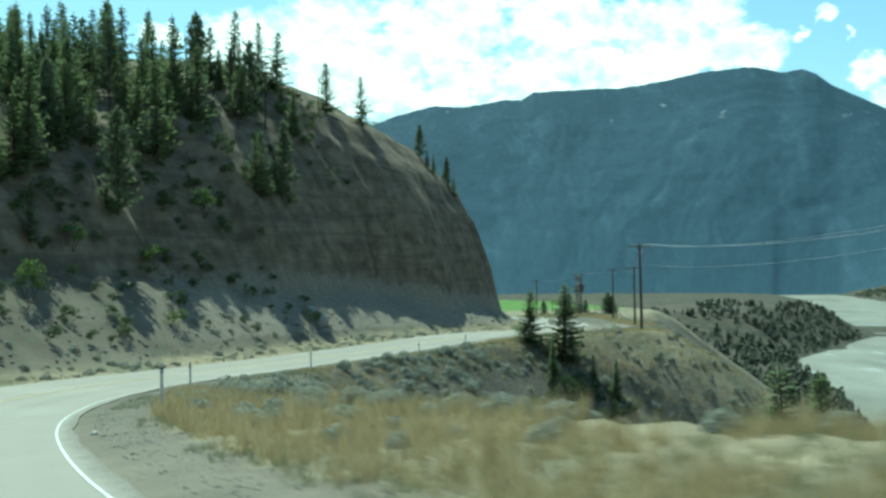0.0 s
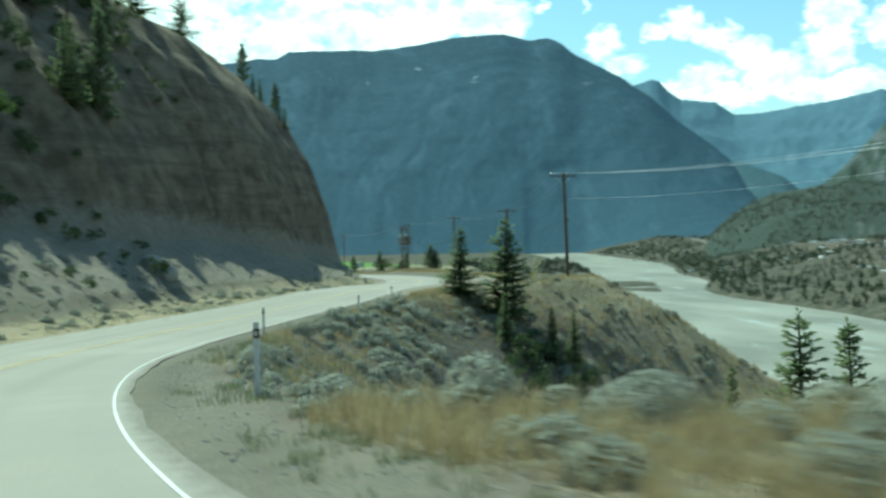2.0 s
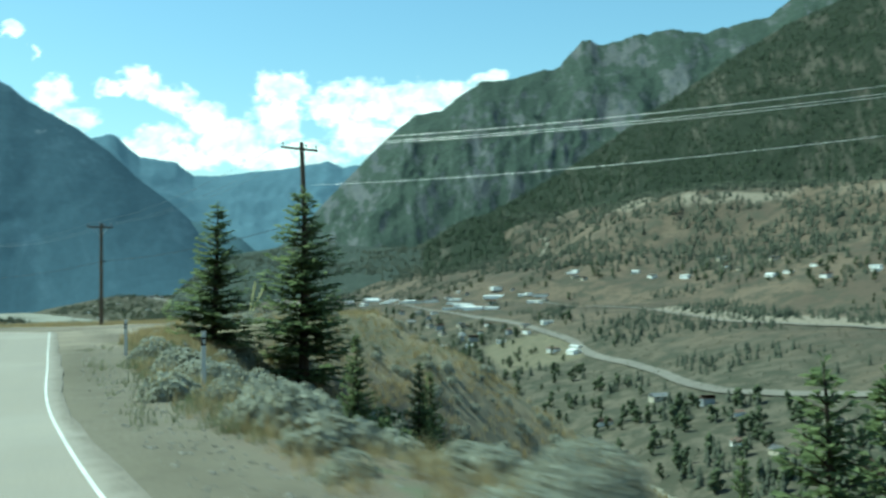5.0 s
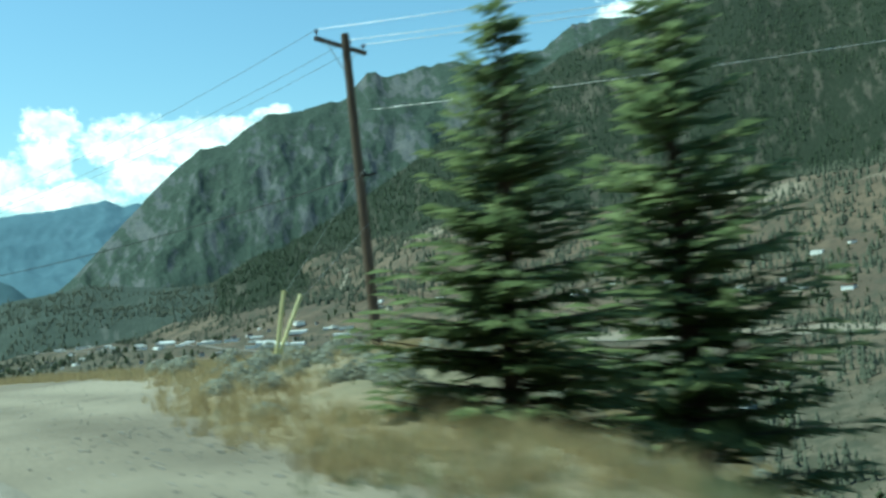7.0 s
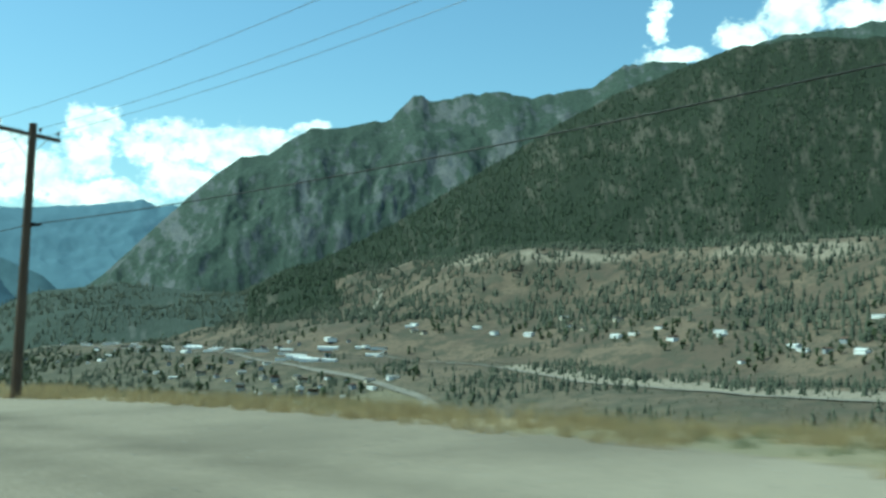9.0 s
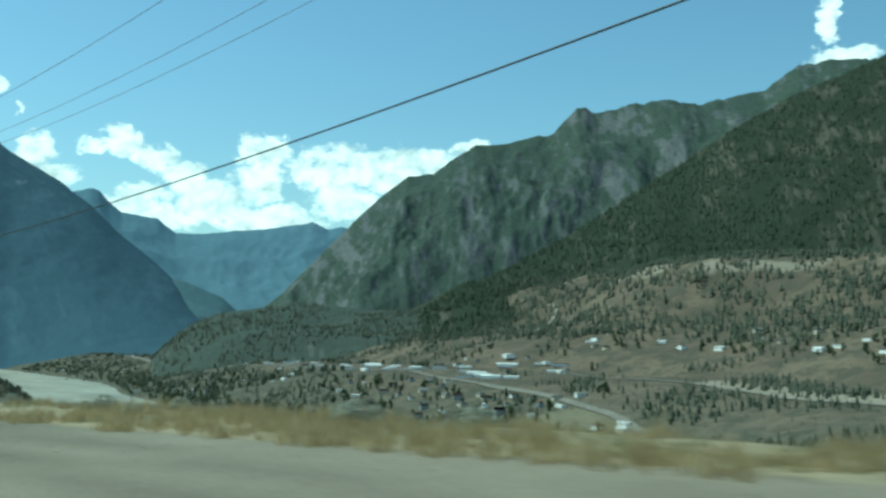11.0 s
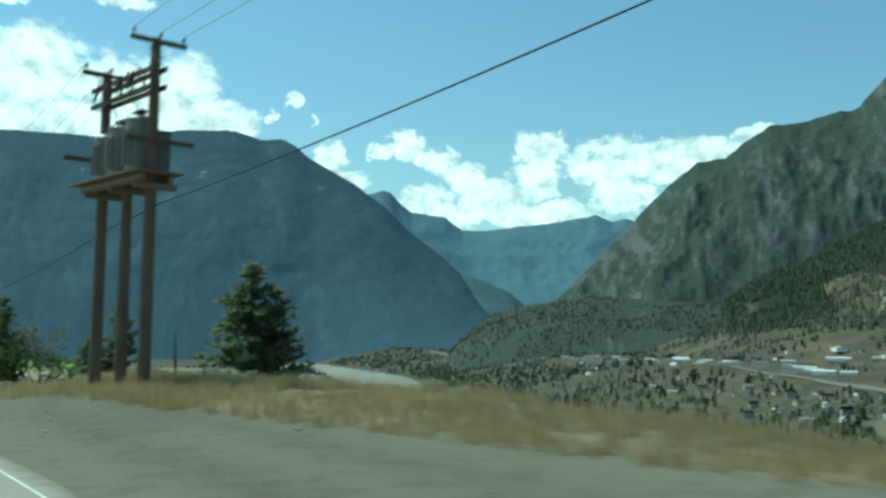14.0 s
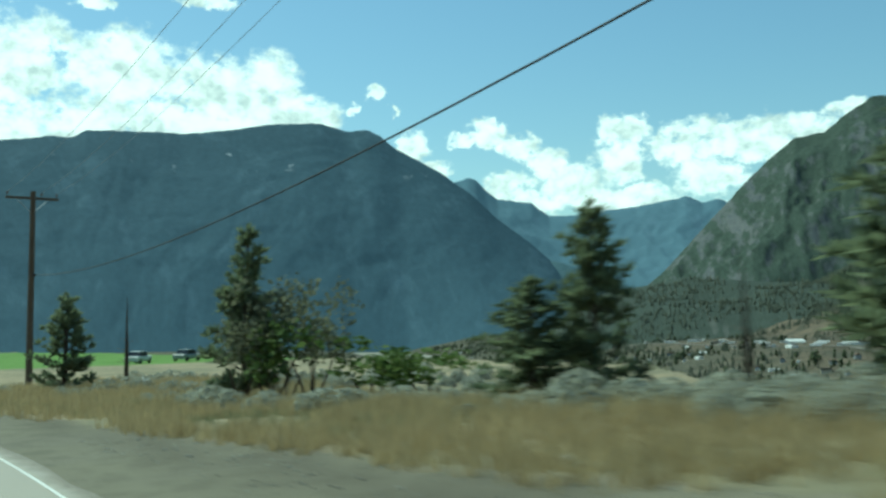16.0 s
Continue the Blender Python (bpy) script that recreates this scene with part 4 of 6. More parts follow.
# ---------------------------------------------------------------- conifers, one by one
def conifer_meshes(seed, kind, full=True):
    """Trunk and crown of a tree one metre high: kind fir, pine (open, tufted) or snag (bare)."""
    rng = np.random.default_rng(seed)
    bm = bmesh.new()
    rod(bm, (0, 0, -0.03), (0.004, 0.003, 0.5), 0.018, 0.011, 7)
    rod(bm, (0.004, 0.003, 0.5), (0, 0, 0.985), 0.011, 0.002, 6)
    v, f = [], []

    def spray(p, along, up, length, wide):
        n = len(v)
        side = np.cross(along, up)
        side /= np.linalg.norm(side) + 1e-9
        tip = p + along * length - np.array([0, 0, 0.25 * length])
        mid = p + along * length * 0.5
        v.extend([tuple(p), tuple(mid + side * wide + up * wide * 0.3), tuple(tip), tuple(mid - side * wide + up * wide * 0.3)])
        f.append((n, n + 1, n + 2, n + 3))

    whorls = {"fir": 28, "pine": 22, "snag": 12}[kind] if full else 20
    for w in range(whorls):
        h = rng.uniform(-0.02, 0.02) * (kind == "pine") + {"fir": 0.06, "pine": 0.07, "snag": 0.3}[kind] + (w / whorls) ** 0.95 * {"fir": 0.92, "pine": 0.90, "snag": 0.62}[kind]
        reach = {"fir": 0.235 * (1 - h) ** 0.85 + 0.012, "pine": 0.27 * (1 - h) ** 0.75 + 0.025, "snag": 0.10 * (1 - h) + 0.02}[kind]
        for b in range({"fir": 7, "pine": 9, "snag": 3}[kind]):
            if rng.uniform() < (0.34 if kind == "pine" else 0.18):
                continue
            a = b * 6.283 / {"fir": 7, "pine": 7, "snag": 3}[kind] + w * 0.9 + rng.uniform(-0.35, 0.35)
            length = reach * rng.uniform(0.55, 1.18)
            rise = {"fir": 0.16 + 0.5 * h, "pine": 0.45 - 0.1 * h, "snag": 0.1}[kind] + rng.uniform(-0.12, 0.12) * (1.8 if kind == "fir" else 4)
            out = np.array([math.cos(a), math.sin(a), rise])
            out /= np.linalg.norm(out)
            base = np.array([0, 0, h + rng.uniform(-0.012, 0.012) * (1 if kind == "fir" else 4)])
            tip = base + out * length
            if length > 0.05:
                rod(bm, tuple(base), tuple(tip), 0.0035, 0.0012, 3)
            if kind == "snag":
                continue
            across = np.array([-math.sin(a), math.cos(a), 0])
            up = np.array([0, 0, 1.0])
            count = max(3, int(length / ((0.018 if full else 0.03) if kind == "fir" else 0.026)))
            for k in range(count):
                u = (k + 0.6) / count
                if kind == "pine" and u < 0.22:
                    continue
                p = base + out * length * u - np.array([0, 0, 0.10 * length * u * u])
                size = (0.053 * (1.15 - u * 0.55) * (0.5 + 0.7 * (1 - h))) if kind == "fir" else 0.062
                for sgn in (-1, 1):
                    way = out * rng.uniform(0.4, 0.9) + across * sgn * rng.uniform(0.5, 1.0) + up * rng.uniform(-0.25 if kind == "fir" else -0.6, 0.25 if kind == "fir" else 1.1)
                    way /= np.linalg.norm(way)
                    spray(p, way, up, size * rng.uniform(0.7, 1.3), size * ((0.26 if full else 0.36) if kind == "fir" else 0.30))
            spray(tip - out * 0.02, out, up, 0.045, 0.012)
    if kind != "snag":
        for k in range(5):
            spray(np.array([0, 0, 0.95 + 0.01 * k]), np.array([math.cos(k * 2.4) * 0.5, math.sin(k * 2.4) * 0.5, 0.9]), np.array([0.3, 0.2, 0.9]), 0.03, 0.006)
    trunk = bpy.data.meshes.new("trunk")
    bm.to_mesh(trunk)
    bm.free()
    trunk.materials.append(BARK)
    crown = None
    if v:
        crown = mesh_from("crown", v, f)
        crown.materials.append(NEEDLES if kind == "fir" else NEEDLES_GREY)
    return trunk, crown


def pine_meshes(seed, lean=0.02):
    """Trunk and crown of a young pine one metre high: rising limbs that end in round tufts of long needles."""
    rng = np.random.default_rng(seed)
    bm = bmesh.new()
    rod(bm, (0, 0, -0.03), (lean, 0, 0.5), 0.020, 0.012, 7)
    rod(bm, (lean, 0, 0.5), (lean * 0.6, 0, 0.96), 0.012, 0.003, 6)
    v, f = [], []

    def tuft_at(p, way, size):
        for _ in range(12):
            d = way + rng.normal(size=3) * 0.62
            d /= np.linalg.norm(d)
            n = np.cross(d, rng.normal(size=3))
            n /= np.linalg.norm(n) + 1e-9
            k, tip, mid = len(v), p + d * size * rng.uniform(0.7, 1.25), p + d * size * 0.45
            v.extend([tuple(p), tuple(mid + n * size * 0.16), tuple(tip), tuple(mid - n * size * 0.16)])
            f.append((k, k + 1, k + 2, k + 3))

    for w in range(17):
        h = 0.05 + 0.89 * (w / 17) ** 0.92 + rng.uniform(-0.015, 0.015)
        reach = (0.27 * (1 - h) ** 0.8 + 0.006) * (0.72 + 0.28 * min(1, h / 0.18)) * rng.uniform(0.75, 1.15)
        start = rng.uniform(0, 6.28)
        for b in range(6):
            if rng.uniform() < 0.24:
                continue
            a = start + b * 1.047 + rng.uniform(-0.35, 0.35)
            length = reach * rng.uniform(0.5, 1.2)
            out = np.array([math.cos(a), math.sin(a), rng.uniform(0.2, 0.95) + 0.4 * h])
            out /= np.linalg.norm(out)
            base = np.array([lean * (h / 0.5 if h < 0.5 else 1.4 - 0.8 * h), 0, h])
            tip = base + out * length
            if length > 0.05:
                rod(bm, tuple(base), tuple(tip), 0.004, 0.0015, 3)
            for u in np.arange(0.42, 1.01, 0.29 if length < 0.14 else 0.19):
                side = np.array([-math.sin(a), math.cos(a), 0.2]) * rng.uniform(-0.22, 0.22) * length
                tuft_at(base + out * length * u + side * u, out * 0.8 + np.array([0, 0, 0.45]), 0.068 * rng.uniform(0.7, 1.25) * (0.6 + 0.4 * (1 - h)))
    tuft_at(np.array([lean * 0.6, 0, 0.95]), np.array([0, 0, 1.2]), 0.05)
    trunk = bpy.data.meshes.new("trunk")
    bm.to_mesh(trunk)
    bm.free()
    trunk.materials.append(BARK)
    crown = mesh_from("crown", v, f)
    crown.materials.append(PINE_NEEDLES)
    return trunk, crown


TREE_KINDS = {"hill_fir": [conifer_meshes(s, "fir", False) for s in (4, 6, 9, 14)], "fir": [conifer_meshes(s, "fir") for s in (3, 5, 8, 13)], "pine": [pine_meshes(s) for s in (21, 34, 55)], "snag": [conifer_meshes(s, "snag") for s in (89, 90)]}
TREE_COUNT = [0]


def plant(kind, x, y, height, label, group="", wide=1.0, sink=0.1):
    rng = random.Random(int(x * 31 + y * 17))
    trunk, crown = TREE_KINDS[kind][TREE_COUNT[0] % len(TREE_KINDS[kind])]
    TREE_COUNT[0] += 1
    m = pose(x, y, height_at(x, y) - sink, rng.uniform(-2, 2), rng.uniform(-2, 2), rng.uniform(0, 360)) @ Matrix.Diagonal((height * wide, height * wide, height, 1))
    tree = thing("dead_tree" if kind == "snag" else "conifer", m, label, "tree", group)
    new("trunk", trunk).parent = tree
    if crown:
        new("crown", crown).parent = tree
    return tree


# trees beside the road
for kind, x, y, top, label, wide in (
        ("fir", 8.0, 93.6, 0.09, "young green fir on the bank beside the road", 1.5), ("fir", 11.1, 92.5, 0.73, "dense green fir on the edge of the bank", 1.6),
        ("fir", 9.6, 87.6, -4.4, "small pale green fir below the road", 1.0), ("fir", 13.2, 88.6, -5.6, "small fir on the steep bank", 1.0),
        ("fir", 15.6, 90.4, -6.2, "small fir on the steep bank", 1.0),
        ("fir", 27.0, 79.6, -5.8, "tall open fir standing in the gully", 1.15), ("fir", 30.4, 78.6, -6.4, "tall open fir standing in the gully", 1.05),
        ("fir", 22.9, 81.5, -9.26, "slender small fir in the gully", 0.7), ("fir", 19.5, 84.5, -10.5, "slender small fir in the gully", 0.8),
        ("pine", 37.3, 226.2, -3.54, "bushy pine beside the gravel lot", 1.75),
        ("pine", 32.85, 229.6, -5.28, "slender young pine among sagebrush", 1.05), ("pine", 31.6, 230.0, -6.75, "low bushy pine among sagebrush", 1.9),
        ("pine", 29.4, 242.15, -4.74, "slender pine behind a green thicket", 1.1), ("pine", 25.7, 257, -6.2, "small dark pine near a power pole", 1.4),
        ("snag", 34.6, 227.6, -6.5, "small leafless tree among sagebrush", 1.9), ("pine", 38.3, 225.2, -4.6, "bushy pine beside the gravel lot", 1.5), ("snag", 28.2, 257.5, -6.4, "thin half-bare tree near the field", 1.6)):
    plant(kind, x, y, top - height_at(x, y) + 0.1, label, wide=wide)

# trees on the hill above the cut
rng = np.random.default_rng(4)
hill_line = []
for kind, x, y, h in (("fir", -11.4, 142.5, 7.6), ("fir", -15.9, 137.5, 7.4), ("pine", -3.6, 162.0, 5.6), ("pine", 0.6, 162.0, 4.6), ("fir", 1.0, 161.2, 3.6), ("fir", 1.9, 161.5, 3.2), ("fir", -1.4, 161.5, 3.4), ("fir", -2.4, 160.5, 3.0), ("snag", -16.5, 133, 6.0), ("snag", -19, 131, 4.5),
                      ("fir", -20.5, 127, 5.0), ("pine", -23.5, 121.5, 9.5), ("fir", -24.5, 119, 8.2), ("snag", -25, 117, 9.5)):
    hill_line.append((kind, x, y, h))
tries = 0
while len(hill_line) < 225 and tries < 12000:
    tries += 1
    x, y = rng.uniform(-58, -17), 46 + 86 * rng.uniform(0, 1) ** 1.4
    if height_at(x, y) < 5.0 + rng.uniform(-4, 6) or any(abs(x - t[1]) + abs(y - t[2]) < 1.5 for t in hill_line):
        continue
    if x > -27 and rng.uniform() < 0.6:
        continue
    hill_line.append(("fir" if rng.uniform() < 0.72 else ("pine" if rng.uniform() < 0.35 else "snag"), x, y, rng.uniform(4.5, 10.5)))
for kind, x, y, h in hill_line:
    plant("hill_fir" if kind == "fir" else kind, x, y, h, {"fir": "dark fir standing on the steep hillside", "pine": "open pine standing on the steep hillside", "snag": "bare dead tree standing on the hillside"}[kind], "trees on the hillside",
          (0.75 + 0.5 * (x * 7.3 % 1)) if kind == "fir" else 0.85)


# ---------------------------------------------------------------- poles, wires and posts
def crossarm_parts(parent, z, half, along, radius):
    """A crossarm with braces and three pin insulators; along is its direction as seen from the pole."""
    a = Vector((math.cos(along), math.sin(along), 0))
    n = Vector((-a.y, a.x, 0))
    turn = Matrix.Rotation(along, 4, "Z")
    bm = bmesh.new()
    box(bm, (half * 2, 0.09, 0.12), Matrix.Translation(n * (radius + 0.05) + Vector((0, 0, z))) @ turn, 0.008)
    arm = part("crossarm", bm, POLE_WOOD, parent)
    for s in (-1, 1):
        bm = bmesh.new()
        rod(bm, n * (radius + 0.05) + a * s * half * 0.6 + Vector((0, 0, z - 0.04)), n * (radius + 0.02) + Vector((0, 0, z - 0.75)), 0.014, sides=6)
        part("brace", bm, STEEL, arm)
    ends = []
    for k in (-0.93, 0.35, 0.93):
        bm = bmesh.new()
        at = n * (radius + 0.05) + a * k * half + Vector((0, 0, z + 0.06))
        turned(bm, [(0, 0.012), (0.10, 0.012), (0.10, 0.05), (0.13, 0.055), (0.15, 0.035), (0.19, 0.05), (0.22, 0.02)], 9, at)
        part("insulator", bm, PORCELAIN, arm)
        ends.append(at + Vector((0, 0, 0.2)))
    return ends


def utility_pole(x, y, base, top, turn, label, lean=(0, 0), cable=None, radius=0.15):
    m = pose(x, y, base - 0.4, lean[0], lean[1], 0)
    height = top - base + 0.4
    pole = thing("utility_pole", m, label, "utility pole", "poles along the road")
    bm = bmesh.new()
    turned(bm, [(0, radius * 1.12), (0.4, radius * 1.08), (height * 0.5, radius * 0.94), (height - 0.03, radius * 0.78), (height, radius * 0.7)], 14)
    part("pole", bm, POLE_WOOD, pole)
    ends = crossarm_parts(pole, height - 0.32, 1.2, turn, radius * 0.78)
    if cable is not None:
        bm = bmesh.new()
        box(bm, (0.12, 0.30, 0.10), Matrix.Translation((radius * 0.9, 0, cable - base + 0.4)), 0.01)
        rod(bm, (radius, 0.15, cable - base + 0.34), (radius, -0.5, cable - base + 0.36), 0.035, sides=7)
        part("cable_clamp", bm, BLACK, pole)
    return [m @ e for e in ends]


def wire(a, b, sag, radius, mat, name, label):
    a, b = Vector(a), Vector(b)
    sides, n = 5, 26
    verts, faces = [], []
    ahead = (b - a).normalized()
    across = ahead.cross(Vector((0, 0, 1))).normalized()
    up = across.cross(ahead)
    for k in range(n + 1):
        u = k / n
        c = a.lerp(b, u) - Vector((0, 0, sag * 4 * u * (1 - u)))
        for j in range(sides):
            t = j * 2 * math.pi / sides
            verts.append(tuple(c + across * math.cos(t) * radius + up * math.sin(t) * radius))
    for k in range(n):
        for j in range(sides):
            faces.append((k * sides + j, k * sides + (j + 1) % sides, (k + 1) * sides + (j + 1) % sides, (k + 1) * sides + j))
    ob = solid(name, mesh_from(name, verts, faces, True), mat)
    tagged(ob, label, "wire", "wires between the poles")


POLE_PLAN = [("tall brown wooden pole standing in the gully", 29.5, 50.0, None, 5.2, 0.05, (0, 0), 1.6),
             ("slightly leaning brown wooden power pole on the spur", 20.9, 105.1, -4.51, 4.62, 0.02, (-3.2, 0.0), 0.47),
             ("brown wooden power pole with crossarm beside the road", 27.2, 141.7, -6.1, 2.18, 0.12, (0, 0), -0.96),
             ("brown wooden power pole with crossarm in dry grass", 31.2, 183.1, -7.53, 1.81, 0.05, (0, 0), -2.18),
             ("brown wooden power pole with crossarm near the field", 24.8, 265.1, None, -1.2, 0.15, (0, 0), -5.2)]
ARMS = []
for label, x, y, base, top, turn, lean, cable in POLE_PLAN:
    ground = height_at(x, y)
    ARMS.append((utility_pole(x, y, ground, top, turn, label, lean, cable), (x + 0.17, y - math.tan(radians(lean[0])) * (cable - ground), cable)))


DARK_PAINT = plain("dark_grey_enamel", (0.12, 0.12, 0.115), 0.5)
BANK_WOOD = build_wood("pale_pole_wood", (0.085, 0.066, 0.048), (0.21, 0.165, 0.122))


def transformer_bank():
    """Three poles that carry a deck with transformers, and beams with cut-outs above."""
    x0, y0 = 28.85, 211.9
    ground = height_at(x0, y0)
    m = pose(x0, y0, ground, 0, 0, 12.3)
    bank = thing("transformer_platform", m, "weathered wooden platform with grey transformers on three poles", "transformer platform")
    deck = -2.70 - ground
    rows = (-1.43, -0.10, 1.45)
    tops = (0.78 - ground, deck - 0.1, 0.42 - ground)
    for y, top in zip(rows, tops):
        bm = bmesh.new()
        turned(bm, [(-0.6, 0.17), (0, 0.165), (top * 0.6, 0.145), (top - 0.03, 0.12), (top, 0.10)], 14, (0.0, y, 0))
        part("pole", bm, BANK_WOOD, bank)
    for x in (-0.36, 0.36):
        bm = bmesh.new()
        box(bm, (0.12, 3.7, 0.22), Matrix.Translation((x, 0.05, deck - 0.14)), 0.01)
        part("beam", bm, GREY_WOOD, bank)
    for y in rows:
        bm = bmesh.new()
        box(bm, (1.15, 0.14, 0.16), Matrix.Translation((0, y - 0.2, deck - 0.33)), 0.01)
        part("beam", bm, GREY_WOOD, bank)
    for k in range(6):
        bm = bmesh.new()
        box(bm, (0.205, 4.15 - 0.05 * (k % 3), 0.05), Matrix.Translation((-0.55 + 0.22 * k, 0.12 + 0.02 * (k % 2), deck)), 0.006)
        part("plank", bm, GREY_WOOD, bank)
    for y, r, h in ((-0.82, 0.34, 1.50), (0.22, 0.33, 1.40), (1.12, 0.31, 1.28)):
        bm = bmesh.new()
        turned(bm, [(0, r * 0.96), (0.06, r), (h - 0.18, r), (h - 0.14, r * 1.06), (h - 0.08, r * 1.06), (h, r * 0.8)], 22, (-0.08, y, deck + 0.03))
        tank = part("transformer_tank", bm, GREY_PAINT, bank, "light grey steel transformer tank")
        for s in range(-2, 3):
            bm = bmesh.new()
            box(bm, (0.10, 0.03, h * 0.6), Matrix.Translation((-0.08, y, deck + 0.1 + h * 0.4)) @ Matrix.Rotation(s * 0.5 + math.pi, 4, "Z") @ Matrix.Translation((r + 0.03, 0, 0)))
            part("cooling_fin", bm, GREY_PAINT, tank)
        for s in (-1, 1):
            bm = bmesh.new()
            turned(bm, [(0, 0.04), (0.10, 0.05), (0.12, 0.13), (0.17, 0.14), (0.20, 0.05), (0.24, 0.02)], 12, (-0.08, y + s * 0.15, deck + h))
            part("bushing", bm, PORCELAIN, tank)
    bm = bmesh.new()
    box(bm, (0.35, 0.42, 1.15), Matrix.Translation((0.42, -1.05, deck + 0.62)), 0.02)
    part("control_box", bm, DARK_PAINT, bank, "dark grey steel control box")
    ends = []
    for y, top, low in ((rows[0], tops[0], tops[0] - 2.65), (rows[2], tops[2], tops[2] - 2.5)):
        for z, half, shift in ((top - 0.12, 0.75, 0.0), (low, 0.92, 0.12 if y < 0 else -0.25)):
            bm = bmesh.new()
            box(bm, (half * 2, 0.09, 0.12), Matrix.Translation((shift, y - 0.17, z)), 0.008)
            arm = part("crossarm", bm, POLE_WOOD, bank)
            if z < top - 1:
                continue
            for s in (-0.9, 0.05, 0.9):
                bm = bmesh.new()
                turned(bm, [(0, 0.012), (0.08, 0.012), (0.08, 0.05), (0.12, 0.055), (0.14, 0.03), (0.19, 0.02)], 9, (s * half, y - 0.17, z + 0.06))
                part("insulator", bm, PORCELAIN, arm)
                ends.append(m @ Vector((s * half, y - 0.17, z + 0.25)))
            for s in (-1, 1):
                bm = bmesh.new()
                rod(bm, (s * half * 0.55, y - 0.17, z - 0.04), (0, y - 0.13, z - 0.5), 0.014, sides=6)
                part("brace", bm, STEEL, arm)
    # two beams between the tall poles, with cut-outs, struts and leads
    upper, lower = tops[0] - 0.82, tops[0] - 1.28
    for z in (upper, lower):
        for x in (-0.16, 0.16):
            bm = bmesh.new()
            box(bm, (0.07, 3.75, 0.13), Matrix.Translation((x, 0.15, z)), 0.008)
            part("beam", bm, POLE_WOOD, bank)
    for k in range(4):
        y = -0.85 + 0.68 * k
        bm = bmesh.new()
        rod(bm, (-0.3, y, upper + 0.02), (-0.46, y, upper - 0.45), 0.05, 0.035, 8)
        part("fuse", bm, PORCELAIN, bank)
        bm = bmesh.new()
        turned(bm, [(0, 0.03), (0.08, 0.03), (0.10, 0.07), (0.15, 0.075), (0.18, 0.03), (0.24, 0.03), (0.26, 0.06), (0.30, 0.02)], 9, (0.16, y, upper + 0.065))
        part("insulator", bm, PORCELAIN, bank)
        bm = bmesh.new()
        rod(bm, (-0.02, y, upper), (-0.02, y, lower), 0.035, 0.035, 7)
        part("strut", bm, POLE_WOOD, bank)
        bm = bmesh.new()
        rod(bm, (-0.46, y, upper - 0.45), (-0.08, -0.82 + 0.62 * k, deck + 1.65), 0.012, sides=5)
        part("lead", bm, BLACK, bank)
    return ends, ground


DARK_WIRE = plain("weathered_wire", (0.20, 0.21, 0.22), 0.5, 0.5)
BANK_ENDS, BANK_GROUND = transformer_bank()
spans = [(ARMS[0][0], ARMS[1][0], 1.0), (ARMS[1][0], ARMS[2][0], 0.7), (ARMS[2][0], ARMS[3][0], 0.8), (ARMS[3][0], BANK_ENDS[:3], 0.5), (BANK_ENDS[3:], ARMS[4][0], 0.9)]
for a, b, sag in spans:
    for p, q in zip(a, b):
        wire(p, q, sag, 0.010 if q[1] < 120 else 0.007, ALUMINIUM if q[1] < 120 else DARK_WIRE, "power_wire", "thin bare aluminium power wire between wooden poles")
wire((29.67, 50.0, 4.2), (21.07, 105.1, 2.3), 1.0, 0.009, ALUMINIUM, "power_wire", "thin bare aluminium wire below the upper power wires")
cable_at = [a[1] for a in ARMS[1:4]] + [(29.25, 210.1, -3.5), (29.0, 213.8, -3.72), ARMS[4][1]]
for p, q, sag in zip(cable_at, cable_at[1:], (0.4, 0.42, 0.2, 0.02, 1.0)):
    wire(p, q, sag, 0.016, BLACK, "phone_cable", "thick telephone cable slung below the power wires")

# guy wires with yellow guards at the pole on the spur
for tip, end in (((18.34, 106.21, -2.88), 0.6), ((18.86, 106.08, -3.01), -1.0)):
    base = Vector((17.96, 106.32, height_at(17.96, 106.32) - 0.05))
    guard = thing("guy_guard", Matrix.Translation(base), "yellow plastic guy wire guard leaning over dry grass", "wire guard", "guy wire guards")
    bm = bmesh.new()
    rod(bm, (0, 0, 0), Vector(tip) - base + Vector((0, 0, 0.1)), 0.055, 0.055, 9)
    part("sleeve", bm, YELLOW_PLASTIC, guard)
    bm = bmesh.new()
    rod(bm, Vector(tip) - base, Vector((20.85, 105.15, end)) - base, 0.005, sides=5)
    part("guy_wire", bm, DARK_WIRE, guard)


def delineator(x, y, top):
    """A flat white road marker post with a black band."""
    z = height_at(x, y)
    h = min(1.25, max(0.95, top - z))
    post = thing("marker_post", pose(x, y, z - 0.1, 0, 0, random.Random(int(x * 10)).uniform(-25, 5)), "white plastic road marker post with a black band", "marker post", "marker posts along the road")
    bm = bmesh.new()
    box(bm, (0.085, 0.03, h - 0.22), Matrix.Translation((0, 0, (h - 0.22) / 2 + 0.1)), 0.008)
    part("post", bm, WHITE_PAINT, post)
    bm = bmesh.new()
    box(bm, (0.087, 0.032, 0.14), Matrix.Translation((0, 0, h - 0.05)), 0.006)
    band = part("band", bm, BLACK, post, "black band")
    bm = bmesh.new()
    box(bm, (0.05, 0.012, 0.07), Matrix.Translation((0, -0.019, h - 0.05)), 0.004)
    part("reflector", bm, WHITE_PAINT, band, "small white reflector")
    bm = bmesh.new()
    box(bm, (0.085, 0.03, 0.10), Matrix.Translation((0, 0, h + 0.07)), 0.008)
    part("cap", bm, WHITE_PAINT, post)


